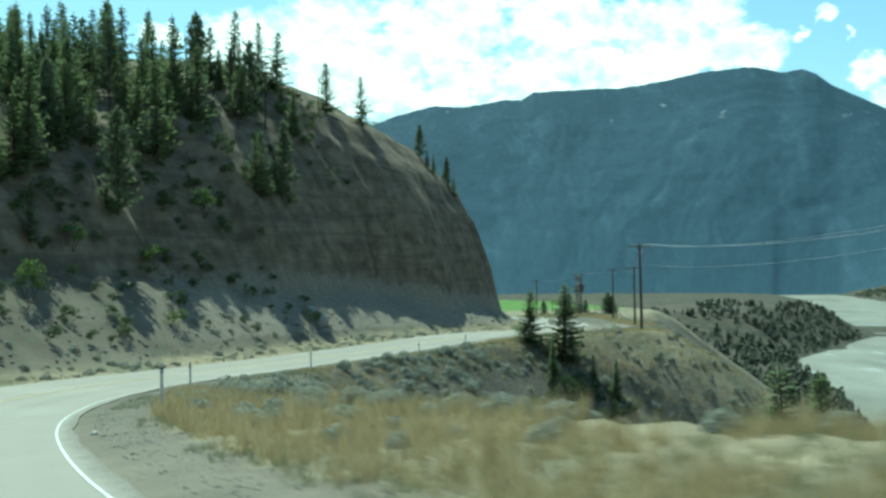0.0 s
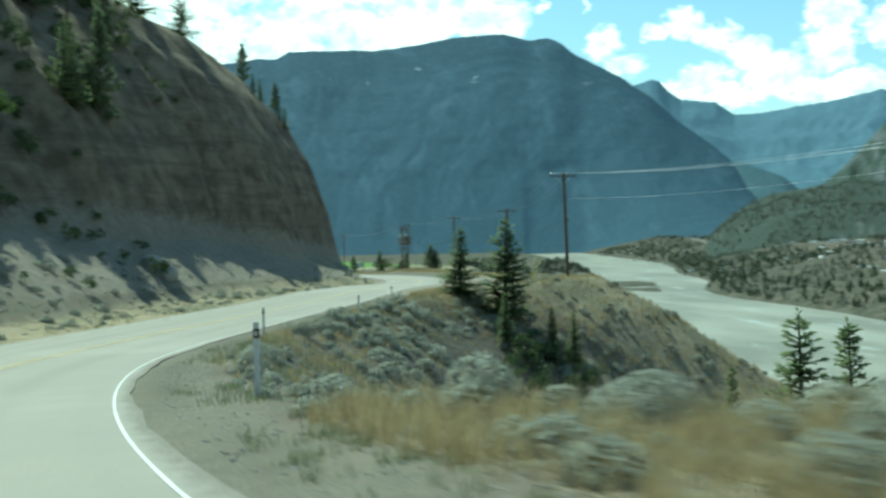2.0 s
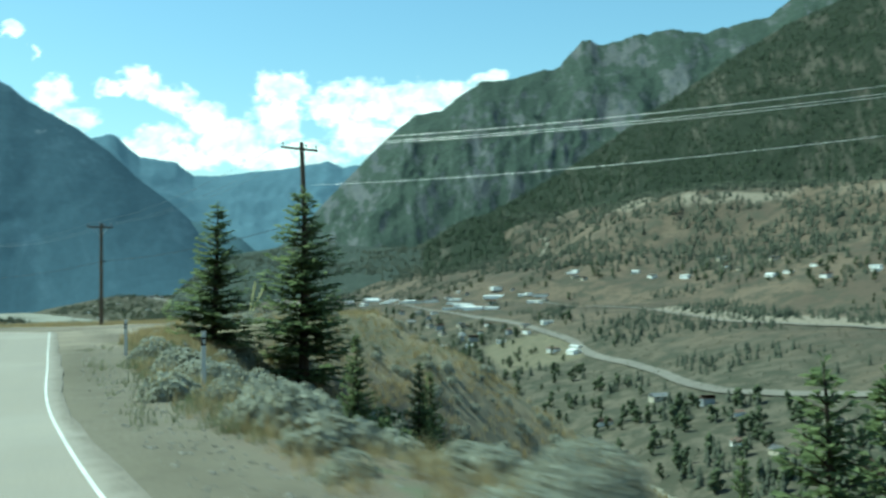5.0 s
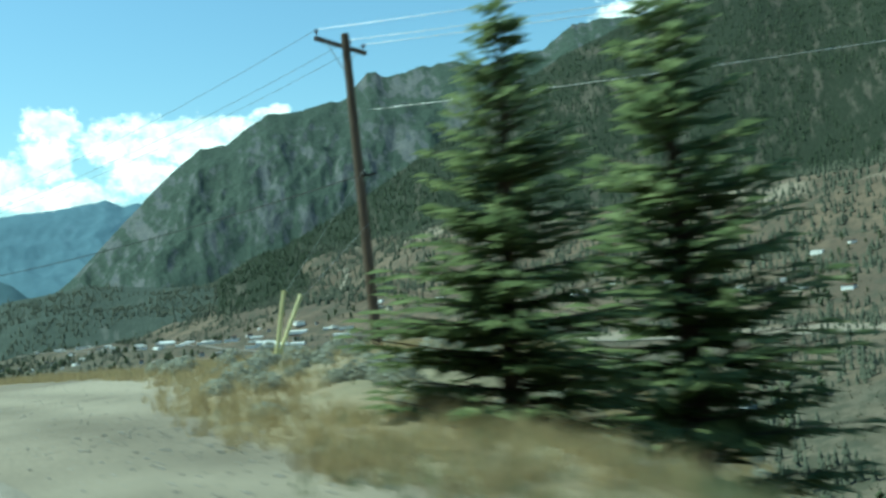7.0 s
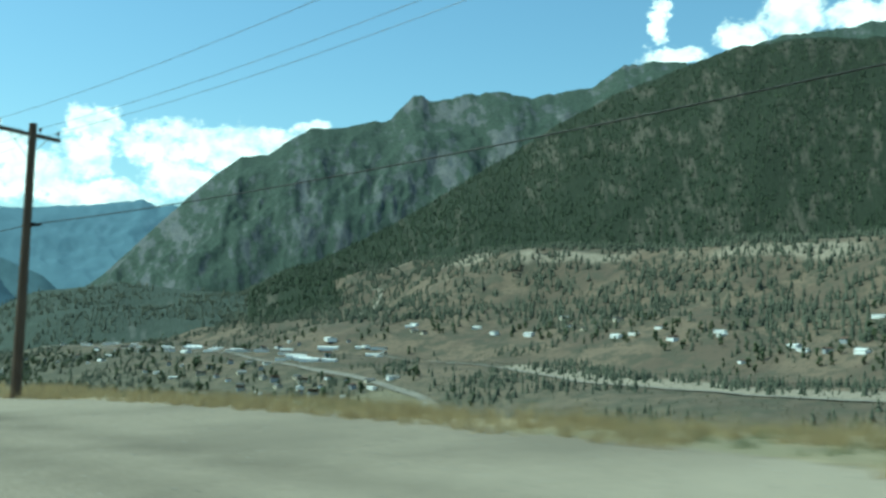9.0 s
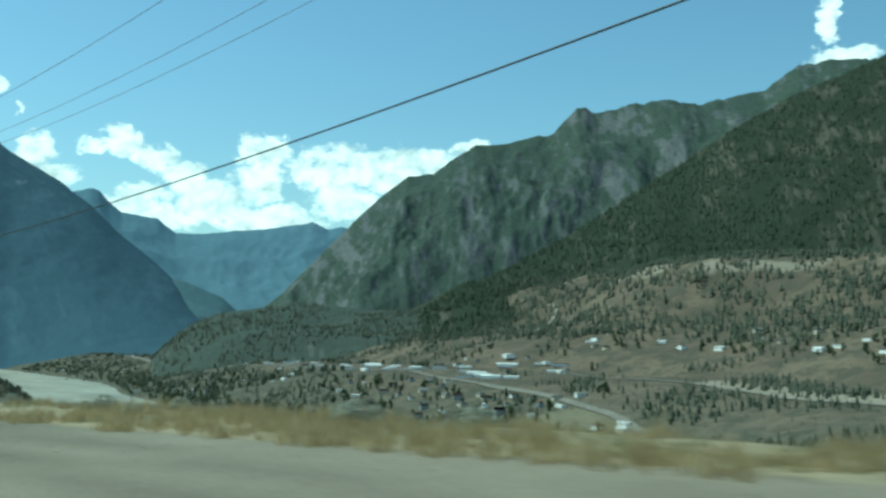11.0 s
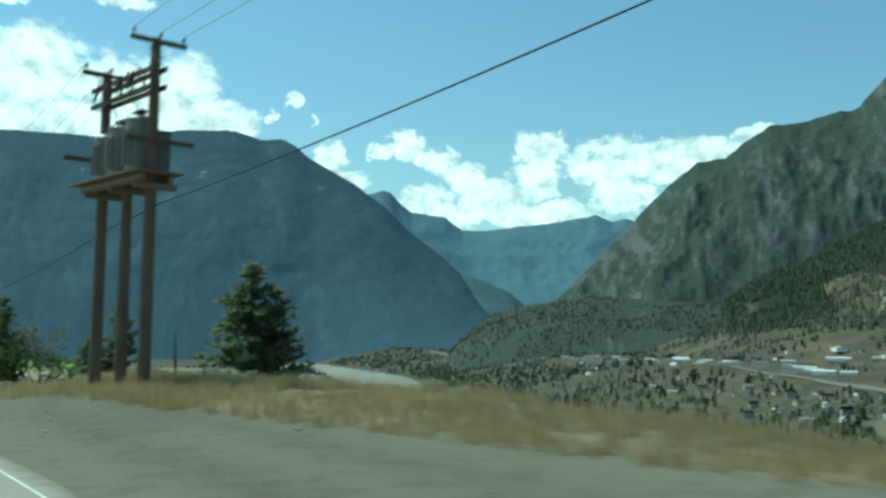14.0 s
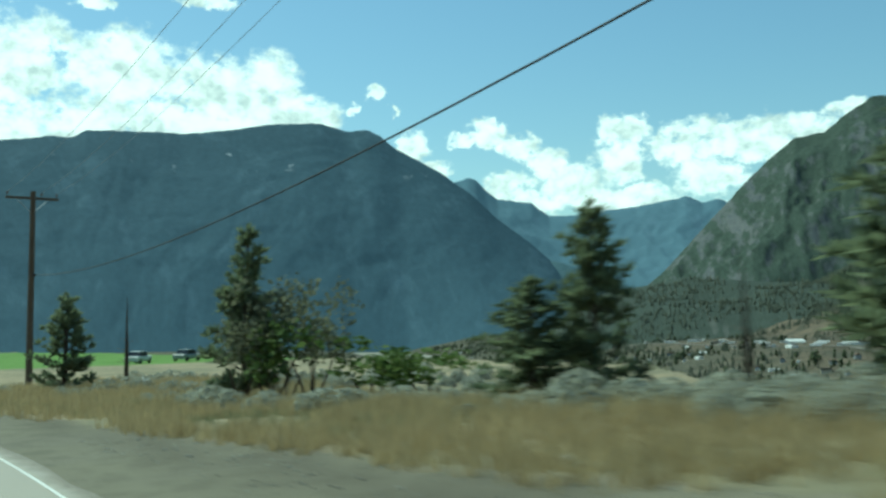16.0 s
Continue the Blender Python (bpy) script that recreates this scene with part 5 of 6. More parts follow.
for x, y, top in ((-7.11, 25.0, -0.11), (-9.82, 38.4, -1.28), (-8.23, 61.3, -2.8), (-1.98, 77.8, -3.57), (1.9, 88.1, -3.83)):
    delineator(x, y, top)


# ---------------------------------------------------------------- the town across the river
def house_kind(name, long, deep, wall, roof, wall_mat, roof_mat, label, windows=2):
    """A gabled house, built once at the origin with its parts."""
    house = thing(name, Matrix(), label, "house", "houses of the town")
    bm = bmesh.new()
    box(bm, (long, deep, wall + 2), Matrix.Translation((0, 0, wall / 2 - 1)))
    part("wall", bm, wall_mat, house)
    bm = bmesh.new()
    h, e = roof, 0.5
    pts = [bm.verts.new(p) for p in ((-long / 2 - e, -deep / 2 - e, wall - 0.1), (long / 2 + e, -deep / 2 - e, wall - 0.1), (long / 2 + e, 0, wall + h), (-long / 2 - e, 0, wall + h),
                                     (-long / 2 - e, deep / 2 + e, wall - 0.1), (long / 2 + e, deep / 2 + e, wall - 0.1))]
    for q in ((0, 1, 2, 3), (3, 2, 5, 4), (0, 3, 4), (1, 5, 2)):
        bm.faces.new([pts[k] for k in q])
    bmesh.ops.solidify(bm, geom=bm.faces[:], thickness=0.2)
    part("roof", bm, roof_mat, house)
    for k in range(windows):
        bm = bmesh.new()
        box(bm, (1.4, 0.1, 1.1), Matrix.Translation(((k + 0.5) / windows * long - long / 2, -deep / 2 - 0.03, wall * 0.55)))
        part("window", bm, DARK_GLASS, house)
    bm = bmesh.new()
    box(bm, (0.95, 0.1, 2.0), Matrix.Translation((long * 0.08, -deep / 2 - 0.03, 1.0)))
    part("door", bm, GREY_WOOD, house)
    return house


DARK_GLASS = plain("window_glass", (0.03, 0.035, 0.04), 0.1)
ROOF_PALE = plain("pale_metal_roof", (0.72, 0.71, 0.68), 0.9, spread=0.08, scale=0.3)
ROOF_GREY = plain("grey_shingle_roof", (0.20, 0.20, 0.195), 0.85, spread=0.15, scale=0.4)
ROOF_BROWN = plain("brown_shingle_roof", (0.16, 0.105, 0.075), 0.85, spread=0.15, scale=0.4)
WALL_WHITE = plain("white_siding", (0.80, 0.78, 0.73), 0.7, spread=0.06, scale=0.3)
WALL_CREAM = plain("cream_siding", (0.52, 0.46, 0.35), 0.7, spread=0.08, scale=0.3)
WALL_GREY = plain("grey_siding", (0.30, 0.31, 0.31), 0.7, spread=0.08, scale=0.3)
HOUSES = [house_kind("house", 13, 8, 2.8, 1.6, WALL_WHITE, ROOF_PALE, "white bungalow with a pale metal roof among trees", 3),
          house_kind("house", 12, 8, 3.0, 2.2, WALL_CREAM, ROOF_GREY, "cream house with a grey shingle roof among trees", 2),
          house_kind("house", 10, 7, 5.0, 2.4, WALL_GREY, ROOF_BROWN, "grey two-storey house with a brown roof", 2),
          house_kind("house", 15, 5, 2.6, 0.7, WALL_WHITE, ROOF_PALE, "long white mobile home with a flat pale roof", 4),
          house_kind("house", 11, 8, 2.8, 1.9, WALL_WHITE, ROOF_BROWN, "white house with a brown shingle roof", 2)]
SHED = house_kind("warehouse", 34, 14, 5.5, 1.8, WALL_WHITE, ROOF_PALE, "long white metal warehouse beside the highway", 4)
TOWN_SITES, SHED_SITES = [], []


def settle(kind, x, y, turn, size=1.0, squat=1.0):
    z = height_at(x, y)
    TOWN_SITES.append((x, y))
    return copy_thing(kind, pose(x, y, z, 0, 0, turn) @ Matrix.Diagonal((size, size, size * squat, 1)))


rng = np.random.default_rng(12)
HIGHWAY = [(1180, 2320), (1060, 2045), (900, 1560), (838, 1354), (810, 1186), (745, 960), (700, 830), (640, 688), (600, 588), (550, 502), (510, 452), (462, 376), (404, 300), (380, 200)]
SIDE_ROAD = [(760, 720), (700, 560), (648, 472), (596, 402), (575, 348), (536, 277), (520, 180)]
for x, y, turn, size in ((814, 1115, 120, 0.55), (804, 1050, 130, 0.6), (787, 986, 125, 0.9), (792, 955, 120, 0.6), (736, 857, 118, 0.8), (760, 820, 125, 0.7), (782, 783, 122, 1.1), (787, 745, 130, 0.6), (785, 720, 118, 0.8),
                         (750, 700, 125, 0.7), (858, 736, 120, 0.6), (866, 658, 122, 0.5), (838, 1254, 120, 0.7), (754, 873, 62, 0.62), (673, 1001, 66, 0.75), (803, 799, 50, 1.25), (789, 740, 50, 0.8), (746, 690, 50, 0.7), (790, 860, 60, 0.6), (720, 925, 64, 0.9)):
    settle(SHED, x, y, turn, size * 0.56, 0.75)
    SHED_SITES.append((x, y))
strip = curve_through([(x, y, 0) for x, y in HIGHWAY], 17.0)
for k, (x, y, _) in enumerate(strip):
    if 690 < y < 1270:
        away = rng.uniform(16, 46)
        x, y = x + away * 0.8, y - away * 0.5
        if all((x - a) ** 2 + (y - b) ** 2 > 300 for a, b in TOWN_SITES):
            settle(SHED, x, y, 120 + rng.uniform(-12, 12), rng.uniform(0.28, 0.55), 0.9)
            SHED_SITES.append((x, y))
blocks = [(535, 610, 560, 700, 24), (590, 650, 700, 850, 14), (720, 820, 690, 1180, 26), (800, 880, 480, 730, 6), (820, 1150, 1250, 2250, 70), (650, 830, 200, 480, 5), (290, 400, 190, 330, 9), (640, 760, 1010, 1300, 14)]
for x0, x1, y0, y1, count in blocks:
    made = tries = 0
    while made < count and tries < 600:
        tries += 1
        x, y = rng.uniform(x0, x1), rng.uniform(y0, y1)
        if any((x - a) ** 2 + (y - b) ** 2 < 260 for a, b in TOWN_SITES):
            continue
        settle(HOUSES[int(rng.choice((0, 1, 2, 2, 1, 3, 4)))], x, y, 55 + rng.choice((0, 90, 180, 270)) + rng.uniform(-12, 12), rng.uniform(0.45, 0.7))
        made += 1
for x, y, k in ((808, 478, 0), (775, 414, 4), (747, 311, 0), (729, 300, 3), (811, 266, 3), (666, 217, 4), (868, 659, 3), (846, 625, 0), (863, 735, 3), (823, 444, 4), (839, 582, 0), (811, 463, 3), (700, 255, 0), (790, 380, 3), (515, 470, 0), (528, 478, 3), (521, 492, 4)):
    settle(HOUSES[k], x, y, 55 + (k * 37 + x) % 24, 0.72)
for x, y, k, turn in ((278, 1045, 3, 20), (267, 930, 3, 10), (132, 485, 0, 20), (141, 468, 2, 30)):
    settle(HOUSES[k], x, y, turn, 0.9)
for ob in HOUSES + [SHED]:
    for o in (*ob.children_recursive, ob):
        bpy.data.objects.remove(o)


def draped(name, points, wide, mat, label):
    line = curve_through([(x, y, 0) for x, y in points], 14.0)
    tangent = np.gradient(line[:, :2], axis=0)
    tangent /= np.linalg.norm(tangent, axis=1)[:, None]
    verts, faces, cols = [], [], 3
    for k, p in enumerate(line):
        for o in (-0.5, 0, 0.5):
            x, y = p[0] + tangent[k, 1] * o * wide, p[1] - tangent[k, 0] * o * wide
            verts.append((x, y, height_at(x, y) + 0.7))
    for k in range(len(line) - 1):
        for j in range(2):
            faces.append((k * cols + j, k * cols + j + 1, (k + 1) * cols + j + 1, (k + 1) * cols + j))
    ob = solid(name, mesh_from(name, verts, faces, True), mat)
    tagged(ob, label, "road", kind="structure")


draped("road_town", HIGHWAY, 7.0, TOWN_ROAD, "pale highway through the town below the hills")
draped("road_side", SIDE_ROAD, 4.5, TOWN_ROAD, "pale side road cut into the slope")
draped("road_track", [(985, 915), (1040, 930), (1090, 960), (1100, 1000)], 7, DIRT_ROAD, "dirt track climbing to the bench")
draped("road_track", [(70, 300), (84, 360), (110, 420), (128, 462), (150, 520)], 4, DIRT_ROAD, "dirt track to a farmhouse")

# ---------------------------------------------------------------- shrubs, grass and stones
rng = np.random.default_rng(33)


def along_road(v0, v1, count, right0, right1):
    """Random places beside the road: distance along it by y, and to the right of the edge line."""
    index = np.where((EDGE_LINE[:, 1] > v0) & (EDGE_LINE[:, 1] < v1))[0]
    i = rng.choice(index[:-1], count)
    p, q = EDGE_LINE[i], EDGE_LINE[np.minimum(i + 1, len(EDGE_LINE) - 1)]
    way = (q - p)[:, :2]
    way /= np.linalg.norm(way, axis=1)[:, None]
    k = rng.uniform(0, 1, count)
    r0 = right0(p[:, 1]) if callable(right0) else right0
    r1 = right1(p[:, 1]) if callable(right1) else right1
    r = r0 + (r1 - r0) * rng.uniform(0, 1, count)
    x = p[:, 0] + way[:, 0] * k + way[:, 1] * r
    y = p[:, 1] + way[:, 1] * k - way[:, 0] * r
    z, side, v, _ = land(x, y)
    keep = (side > 0.7) | (side < ROAD_LEFT - 0.7)
    return x[keep], y[keep], z[keep], side[keep], v[keep]


def lay(templates, x, y, z, low, high, squash=(0.8, 1.2)):
    n = len(x)
    s = rng.uniform(low, high, n)
    return [(int(k), a, b, c, t, d, d * e, d * f) for k, a, b, c, t, d, e, f in
            zip(rng.integers(0, len(templates), n), x, y, z, rng.uniform(0, 6.28, n), s, rng.uniform(0.8, 1.2, n), rng.uniform(*squash, n))]


TUFTS = [tuft(rng, 14, 0.32, 0.20, 0.011) for _ in range(5)]
LOW_TUFTS = [tuft(rng, 14, 0.20, 0.18, 0.010) for _ in range(4)]


def dome(rng, leaves, size):
    """A rounded bush about one metre wide: small leaves over an uneven dome, with a denser heart."""
    v, f = [], []
    bumps = [(rng.normal(size=3), rng.uniform(0.75, 1.15)) for _ in range(9)]
    for k in range(leaves):
        d = rng.normal(size=3)
        d[2] = abs(d[2]) * 0.9
        d /= np.linalg.norm(d)
        r = 0.48 * max(w * (0.55 + 0.45 * float(d @ (b / np.linalg.norm(b)))) for b, w in bumps) * (1 if k % 4 else 0.7)
        p = d * r * np.array([1, 1, 1.25])
        out = d + rng.normal(size=3) * 0.35
        a = np.cross(out, rng.normal(size=3)) + out * 0.3
        b = np.cross(out, a)
        a, b = a / np.linalg.norm(a), b / np.linalg.norm(b)
        s = size * rng.uniform(0.6, 1.3)
        n = len(v)
        v += [tuple(p - a * s * 0.6 - b * s * 0.4), tuple(p + b * s * 0.55), tuple(p + a * s * 0.7 - b * s * 0.3)]
        f.append((n, n + 1, n + 2))
    return np.array(v), np.array(f)


SAGE_FORMS = [dome(rng, 330, 0.105) for _ in range(6)]
FINE_SAGE = [dome(rng, 2200, 0.045) for _ in range(3)]
THICKET_FORMS = [clump(np.random.default_rng(k), 900, 0.055, 14, 0.95) for k in (5, 6, 7)]
THICKET_LEAVES = varied("thicket_leaves", (0.10, 0.105, 0.065), (0.24, 0.24, 0.15), translucent=0.4)
LEAFY_FORMS = [clump(rng, 360, 0.10, 9, 0.9) for _ in range(4)]

# dry grass between the gravel and the bank
rows = []
for v0, v1, count, a, b, lo, hi in ((-5, 36, 4000, lambda v: gravel_width(v) + 0.5, lambda v: shelf_width(v) + 2, 0.6, 1.45), (-8, 24, 1100, lambda v: shelf_width(v) + 1, lambda v: shelf_width(v) + 8, 0.6, 1.3), (40, 95, 420, lambda v: gravel_width(v) + 0.4, lambda v: shelf_width(v) + 2.5, 0.4, 1.0),
                                    (58, 97, 1300, lambda v: gravel_width(v) + 0.1, lambda v: shelf_width(v) + 2.5, 0.4, 0.95), (38, 100, 2200, lambda v: shelf_width(v) + 1, lambda v: shelf_width(v) + 16, 0.5, 1.3), (92, 130, 5000, lambda v: gravel_width(v) + 0.0, lambda v: shelf_width(v) + 8, 0.5, 1.15), (128, 215, 8500, lambda v: gravel_width(v) - 0.3, lambda v: shelf_width(v) + 3, 0.5, 1.1),
                                    (95, 118, 3600, lambda v: shelf_width(v) + 6, lambda v: shelf_width(v) + 42, 0.7, 1.5), (84, 97, 900, lambda v: shelf_width(v) + 9, lambda v: shelf_width(v) + 34, 0.6, 1.3),
                                    (118, 215, 1500, lambda v: gravel_width(v) - 0.2, lambda v: gravel_width(v) + 2.6, 0.5, 1.2), (205, 262, 10000, lambda v: gravel_width(v) - 0.2, lambda v: gravel_width(v) + 12, 0.6, 1.3), (208, 236, 2600, lambda v: gravel_width(v) + 0.2, lambda v: gravel_width(v) + 8, 0.5, 1.1)):
    x, y, z, side, v = along_road(v0, v1, count, a, b)
    keep = fbm(x / 3.0, y / 3.0, 3, 40) > np.where(v > 205, -0.45, np.where(v > 110, -0.17, -0.28))
    rows += lay(TUFTS, x[keep], y[keep], z[keep], lo, hi, (0.7, 1.3))
stuff("dry_grass", (TUFTS, rows), STRAW, "tufts of dry golden grass along the verge", "grass")
rows = []
for v0, v1, count, a, b in ((-5, 30, 2600, lambda v: gravel_width(v) + 0.0, lambda v: shelf_width(v) + 4), (30, 95, 2600, lambda v: gravel_width(v) + 0.2, lambda v: shelf_width(v) + 5), (95, 262, 8000, lambda v: gravel_width(v) + 0.6, lambda v: shelf_width(v) + 5), (20, 165, 3600, -9.6, -16.5), (25, 95, 500, 0.9, lambda v: gravel_width(v) + 0.6), (56, 97, 2200, lambda v: gravel_width(v) + 0.1, lambda v: shelf_width(v) + 3.5), (-8, 24, 1600, lambda v: shelf_width(v) + 1, lambda v: shelf_width(v) + 8), (205, 250, 8000, lambda v: gravel_width(v) + 0.8, lambda v: gravel_width(v) + 14)):
    x, y, z, side, v = along_road(v0, v1, count, a, b)
    keep = fbm(x / 4.0, y / 4.0, 3, 44) > -0.05
    rows += lay(LOW_TUFTS, x[keep], y[keep], z[keep], 0.5, 1.1, (0.6, 1.2))
stuff("green_grass", (LOW_TUFTS, rows), GREEN_GRASS, "low green grass and weeds on the verge", "grass")

# sagebrush on the verge, the bank and under the cut
rows = []
for v0, v1, count, a, b, lo, hi in ((0, 40, 230, lambda v: gravel_width(v) + 1.2, lambda v: shelf_width(v) + 9, 0.3, 0.8), (28, 75, 250, lambda v: gravel_width(v) + 0.7, lambda v: shelf_width(v) + 15, 0.4, 1.15), (66, 99, 170, lambda v: gravel_width(v) + 0.9, lambda v: shelf_width(v) + 13, 0.5, 1.35),
                                    (95, 128, 300, lambda v: gravel_width(v) + 1.0, lambda v: shelf_width(v) + 14, 0.3, 1.0), (50, 97, 110, 1.9, lambda v: shelf_width(v) + 3, 0.18, 0.55), (60, 97, 110, lambda v: gravel_width(v) + 0.2, lambda v: shelf_width(v) + 4, 0.5, 1.2),
                                    (22, 55, 150, 1.9, lambda v: shelf_width(v) + 3, 0.15, 0.45), (150, 215, 220, lambda v: gravel_width(v) + 2.5, lambda v: shelf_width(v) + 6, 0.4, 0.9),
                                    (214, 240, 170, lambda v: gravel_width(v) + 3.0, lambda v: gravel_width(v) + 11, 0.5, 1.1), (206, 262, 420, lambda v: gravel_width(v) + 3.0, lambda v: gravel_width(v) + 22, 0.5, 1.2), (0, 100, 260, -11.0, -20, 0.35, 0.95), (95, 165, 130, -10.5, -14.5, 0.3, 0.8)):
    x, y, z, side, v = along_road(v0, v1, count, a, b)
    keep = fbm(x / 5.0, y / 5.0, 3, 47) > -0.2
    rows += lay(SAGE_FORMS, x[keep], y[keep], z[keep] - 0.05, lo, hi, (0.65, 1.0))
stuff("sagebrush", (SAGE_FORMS, rows), SAGE, "grey-green sagebrush scattered over the dry slopes", "shrub")
rows = []
for v0, v1, count, a, b, lo, hi in ((80, 96, 110, lambda v: shelf_width(v) + 7, lambda v: shelf_width(v) + 24, 0.8, 1.8), (30, 90, 110, lambda v: shelf_width(v) + 6, lambda v: shelf_width(v) + 24, 0.6, 1.3),
                                    (20, 98, 220, -16.5, -34, 0.7, 1.9), (55, 122, 240, -25, -44, 0.9, 2.2)):
    x, y, z, side, v = along_road(v0, v1, count, a, b)
    rows += lay(LEAFY_FORMS, x, y, z - 0.05, lo, hi, (0.7, 1.1))
stuff("brushwood", (LEAFY_FORMS, rows), varied("dull_leaves", (0.055, 0.078, 0.032), (0.15, 0.185, 0.08), translucent=0.25), "dull green brush on the steep banks", "shrub")


def shrub(name, form, x, y, size, mat, label, tall=1.0, group=""):
    tv, tf = form
    me = mesh_from("foliage", (tv * np.array([1, 1, tall])).tolist(), tf.tolist())
    bush = thing(name, pose(x, y, height_at(x, y) - 0.05, 0, 0, x * 57 % 360) @ Matrix.Diagonal((size, size, size, 1)), label, "shrub", group)
    solid("foliage", me, mat, bush)
    for k in range(4):
        bm = bmesh.new()
        a = k * 1.6
        rod(bm, (0, 0, -0.1), (0.22 * math.cos(a), 0.22 * math.sin(a), 0.40 * tall), 0.018, 0.006, 5)
        part("stem", bm, BARK, bush)


for x, y, size, tall in ((-24, 100, 3.6, 0.8), (-26.5, 91, 3.2, 0.7), (-30, 72, 3.0, 1.1), (-22.3, 83, 2.2, 0.7), (-31, 83, 2.6, 0.9), (32.5, 240, 3.2, 0.62), (34.5, 240.5, 3.0, 0.55), (30, 240.5, 2.6, 0.9)):
    shrub("green_shrub", LEAFY_FORMS[int(abs(x) * 7) % 4], x, y, size, GREEN_LEAF, "bright yellow-green leafy shrub", tall, "green shrubs")
for x, y, size in ((29.9, 241.2, 3.2), (31.3, 242.0, 3.0), (29.0, 241.0, 2.2)):
    shrub("grey_thicket", THICKET_FORMS[int(x) % 3], x, y, size, THICKET_LEAVES, "tall dull grey-green thicket", 1.15, "thickets")
for x, y, size, tall in ((-4.8, 27.3, 1.4, 0.75), (-3.6, 26.6, 1.3, 0.7), (-5.7, 29.6, 1.3, 0.7), (-3.2, 24.4, 1.05, 0.7), (-2.0, 22.6, 0.95, 0.75), (-6.7, 32.0, 1.2, 0.7), (-1.2, 20.4, 1.0, 0.7), (0.2, 18.4, 0.9, 0.7), (-7.4, 35.2, 1.1, 0.75), (-8.4, 43.5, 1.0, 0.8), (-8.9, 52.3, 1.2, 0.7),
                         (-6.5, 63.9, 1.2, 0.8), (-5.3, 67.4, 1.2, 0.75), (-13, 104, 1.1, 0.7), (-14.2, 103, 1.3, 0.8), (-5.2, 66.5, 0.8, 0.8), (29.8, 221, 1.0, 0.7), (33, 221, 1.1, 0.7), (31.5, 214.6, 0.8, 0.6), (30.2, 219.3, 1.0, 0.6), (30.6, 223.5, 1.2, 0.6), (29.4, 216.0, 0.8, 0.6), (30.8, 211.5, 0.8, 0.65), (35.5, 214, 0.6, 0.65)):
    shrub("sage_bush", FINE_SAGE[int(abs(y)) % 3], x, y, size, SAGE, "rounded grey-green sagebrush bush", tall, "large sagebrush bushes")


def pebble(r, squash):
    v = []
    for d in ((1, 0, 0), (0.5, 0.86, 0.1), (-0.5, 0.86, -0.1), (-1, 0, 0.1), (-0.5, -0.86, 0), (0.5, -0.86, -0.1)):
        v.append(tuple(np.array(d) * r.uniform(0.75, 1.2)))
    v += [(r.uniform(-0.2, 0.2), r.uniform(-0.2, 0.2), squash), (0, 0, -0.4)]
    f = [(k, (k + 1) % 6, 6) for k in range(6)] + [((k + 1) % 6, k, 7) for k in range(6)]
    return np.array(v), np.array(f)


PEBBLES = [pebble(rng, 0.6) for _ in range(6)]
rows = []
for v0, v1, count, a, b, lo, hi in ((5, 100, 4200, 0.7, lambda v: gravel_width(v) + 1.4, 0.012, 0.045), (95, 232, 3800, 1.4, lambda v: gravel_width(v) + 0.6, 0.008, 0.032), (195, 232, 12, 1.6, lambda v: gravel_width(v) + 0.4, 0.04, 0.08),
                                    (30, 95, 400, lambda v: shelf_width(v), lambda v: shelf_width(v) + 16, 0.05, 0.2), (40, 170, 900, -12, -21, 0.04, 0.22)):
    x, y, z, side, v = along_road(v0, v1, count, a, b)
    rows += lay(PEBBLES, x, y, z, lo, hi, (0.6, 1.0))
stuff("loose_stones", (PEBBLES, rows), STONE, "loose grey stones on gravel and scree", "stones")


def single_stone(x, y, size, label, mat, squash=0.6):
    bm = bmesh.new()
    bmesh.ops.create_icosphere(bm, subdivisions=2, radius=1.0)
    for v in bm.verts:
        k = 1 + 0.22 * float(fbm(np.array(v.co.x * 1.4 + x), np.array(v.co.y * 1.4 + v.co.z + y), 3, 3))
        v.co = Vector((v.co.x * k * size, v.co.y * k * size * 0.75, v.co.z * k * size * squash))
    me = bpy.data.meshes.new("stone")
    bm.to_mesh(me)
    bm.free()
    ob = solid("stone", me, mat)
    ob.matrix_world = pose(x, y, height_at(x, y) + size * squash * 0.35, 0, 0, x * 40 % 180)
    tagged(ob, label, "stone", "stones beside the road")


PALE_STONE = plain("pale_stone", (0.44, 0.42, 0.38), 0.8, spread=0.15, scale=3)
for x, y, size in ((28.9, 209.8, 0.14), (26.6, 207.9, 0.06), (25.9, 214.2, 0.07), (26.9, 217.6, 0.08), (27.5, 222.3, 0.08), (26.2, 205.6, 0.05), (25.6, 209.5, 0.05), (-6.2, 17.6, 0.09)):
    single_stone(x, y, size, "pale stone lying on the gravel verge", PALE_STONE)
# stone form added in place of a white thing that is not identified
single_stone(28.8, 257.2, 0.5, "unidentified white object among sagebrush, built as a rounded stone", WHITE_PAINT, 0.5)
for x, y, size in ((-12.7, 102.5, 0.9), (-13.9, 103.6, 0.8)):
    single_stone(x, y, size, "grey boulder at the foot of the scree", STONE, 0.8)


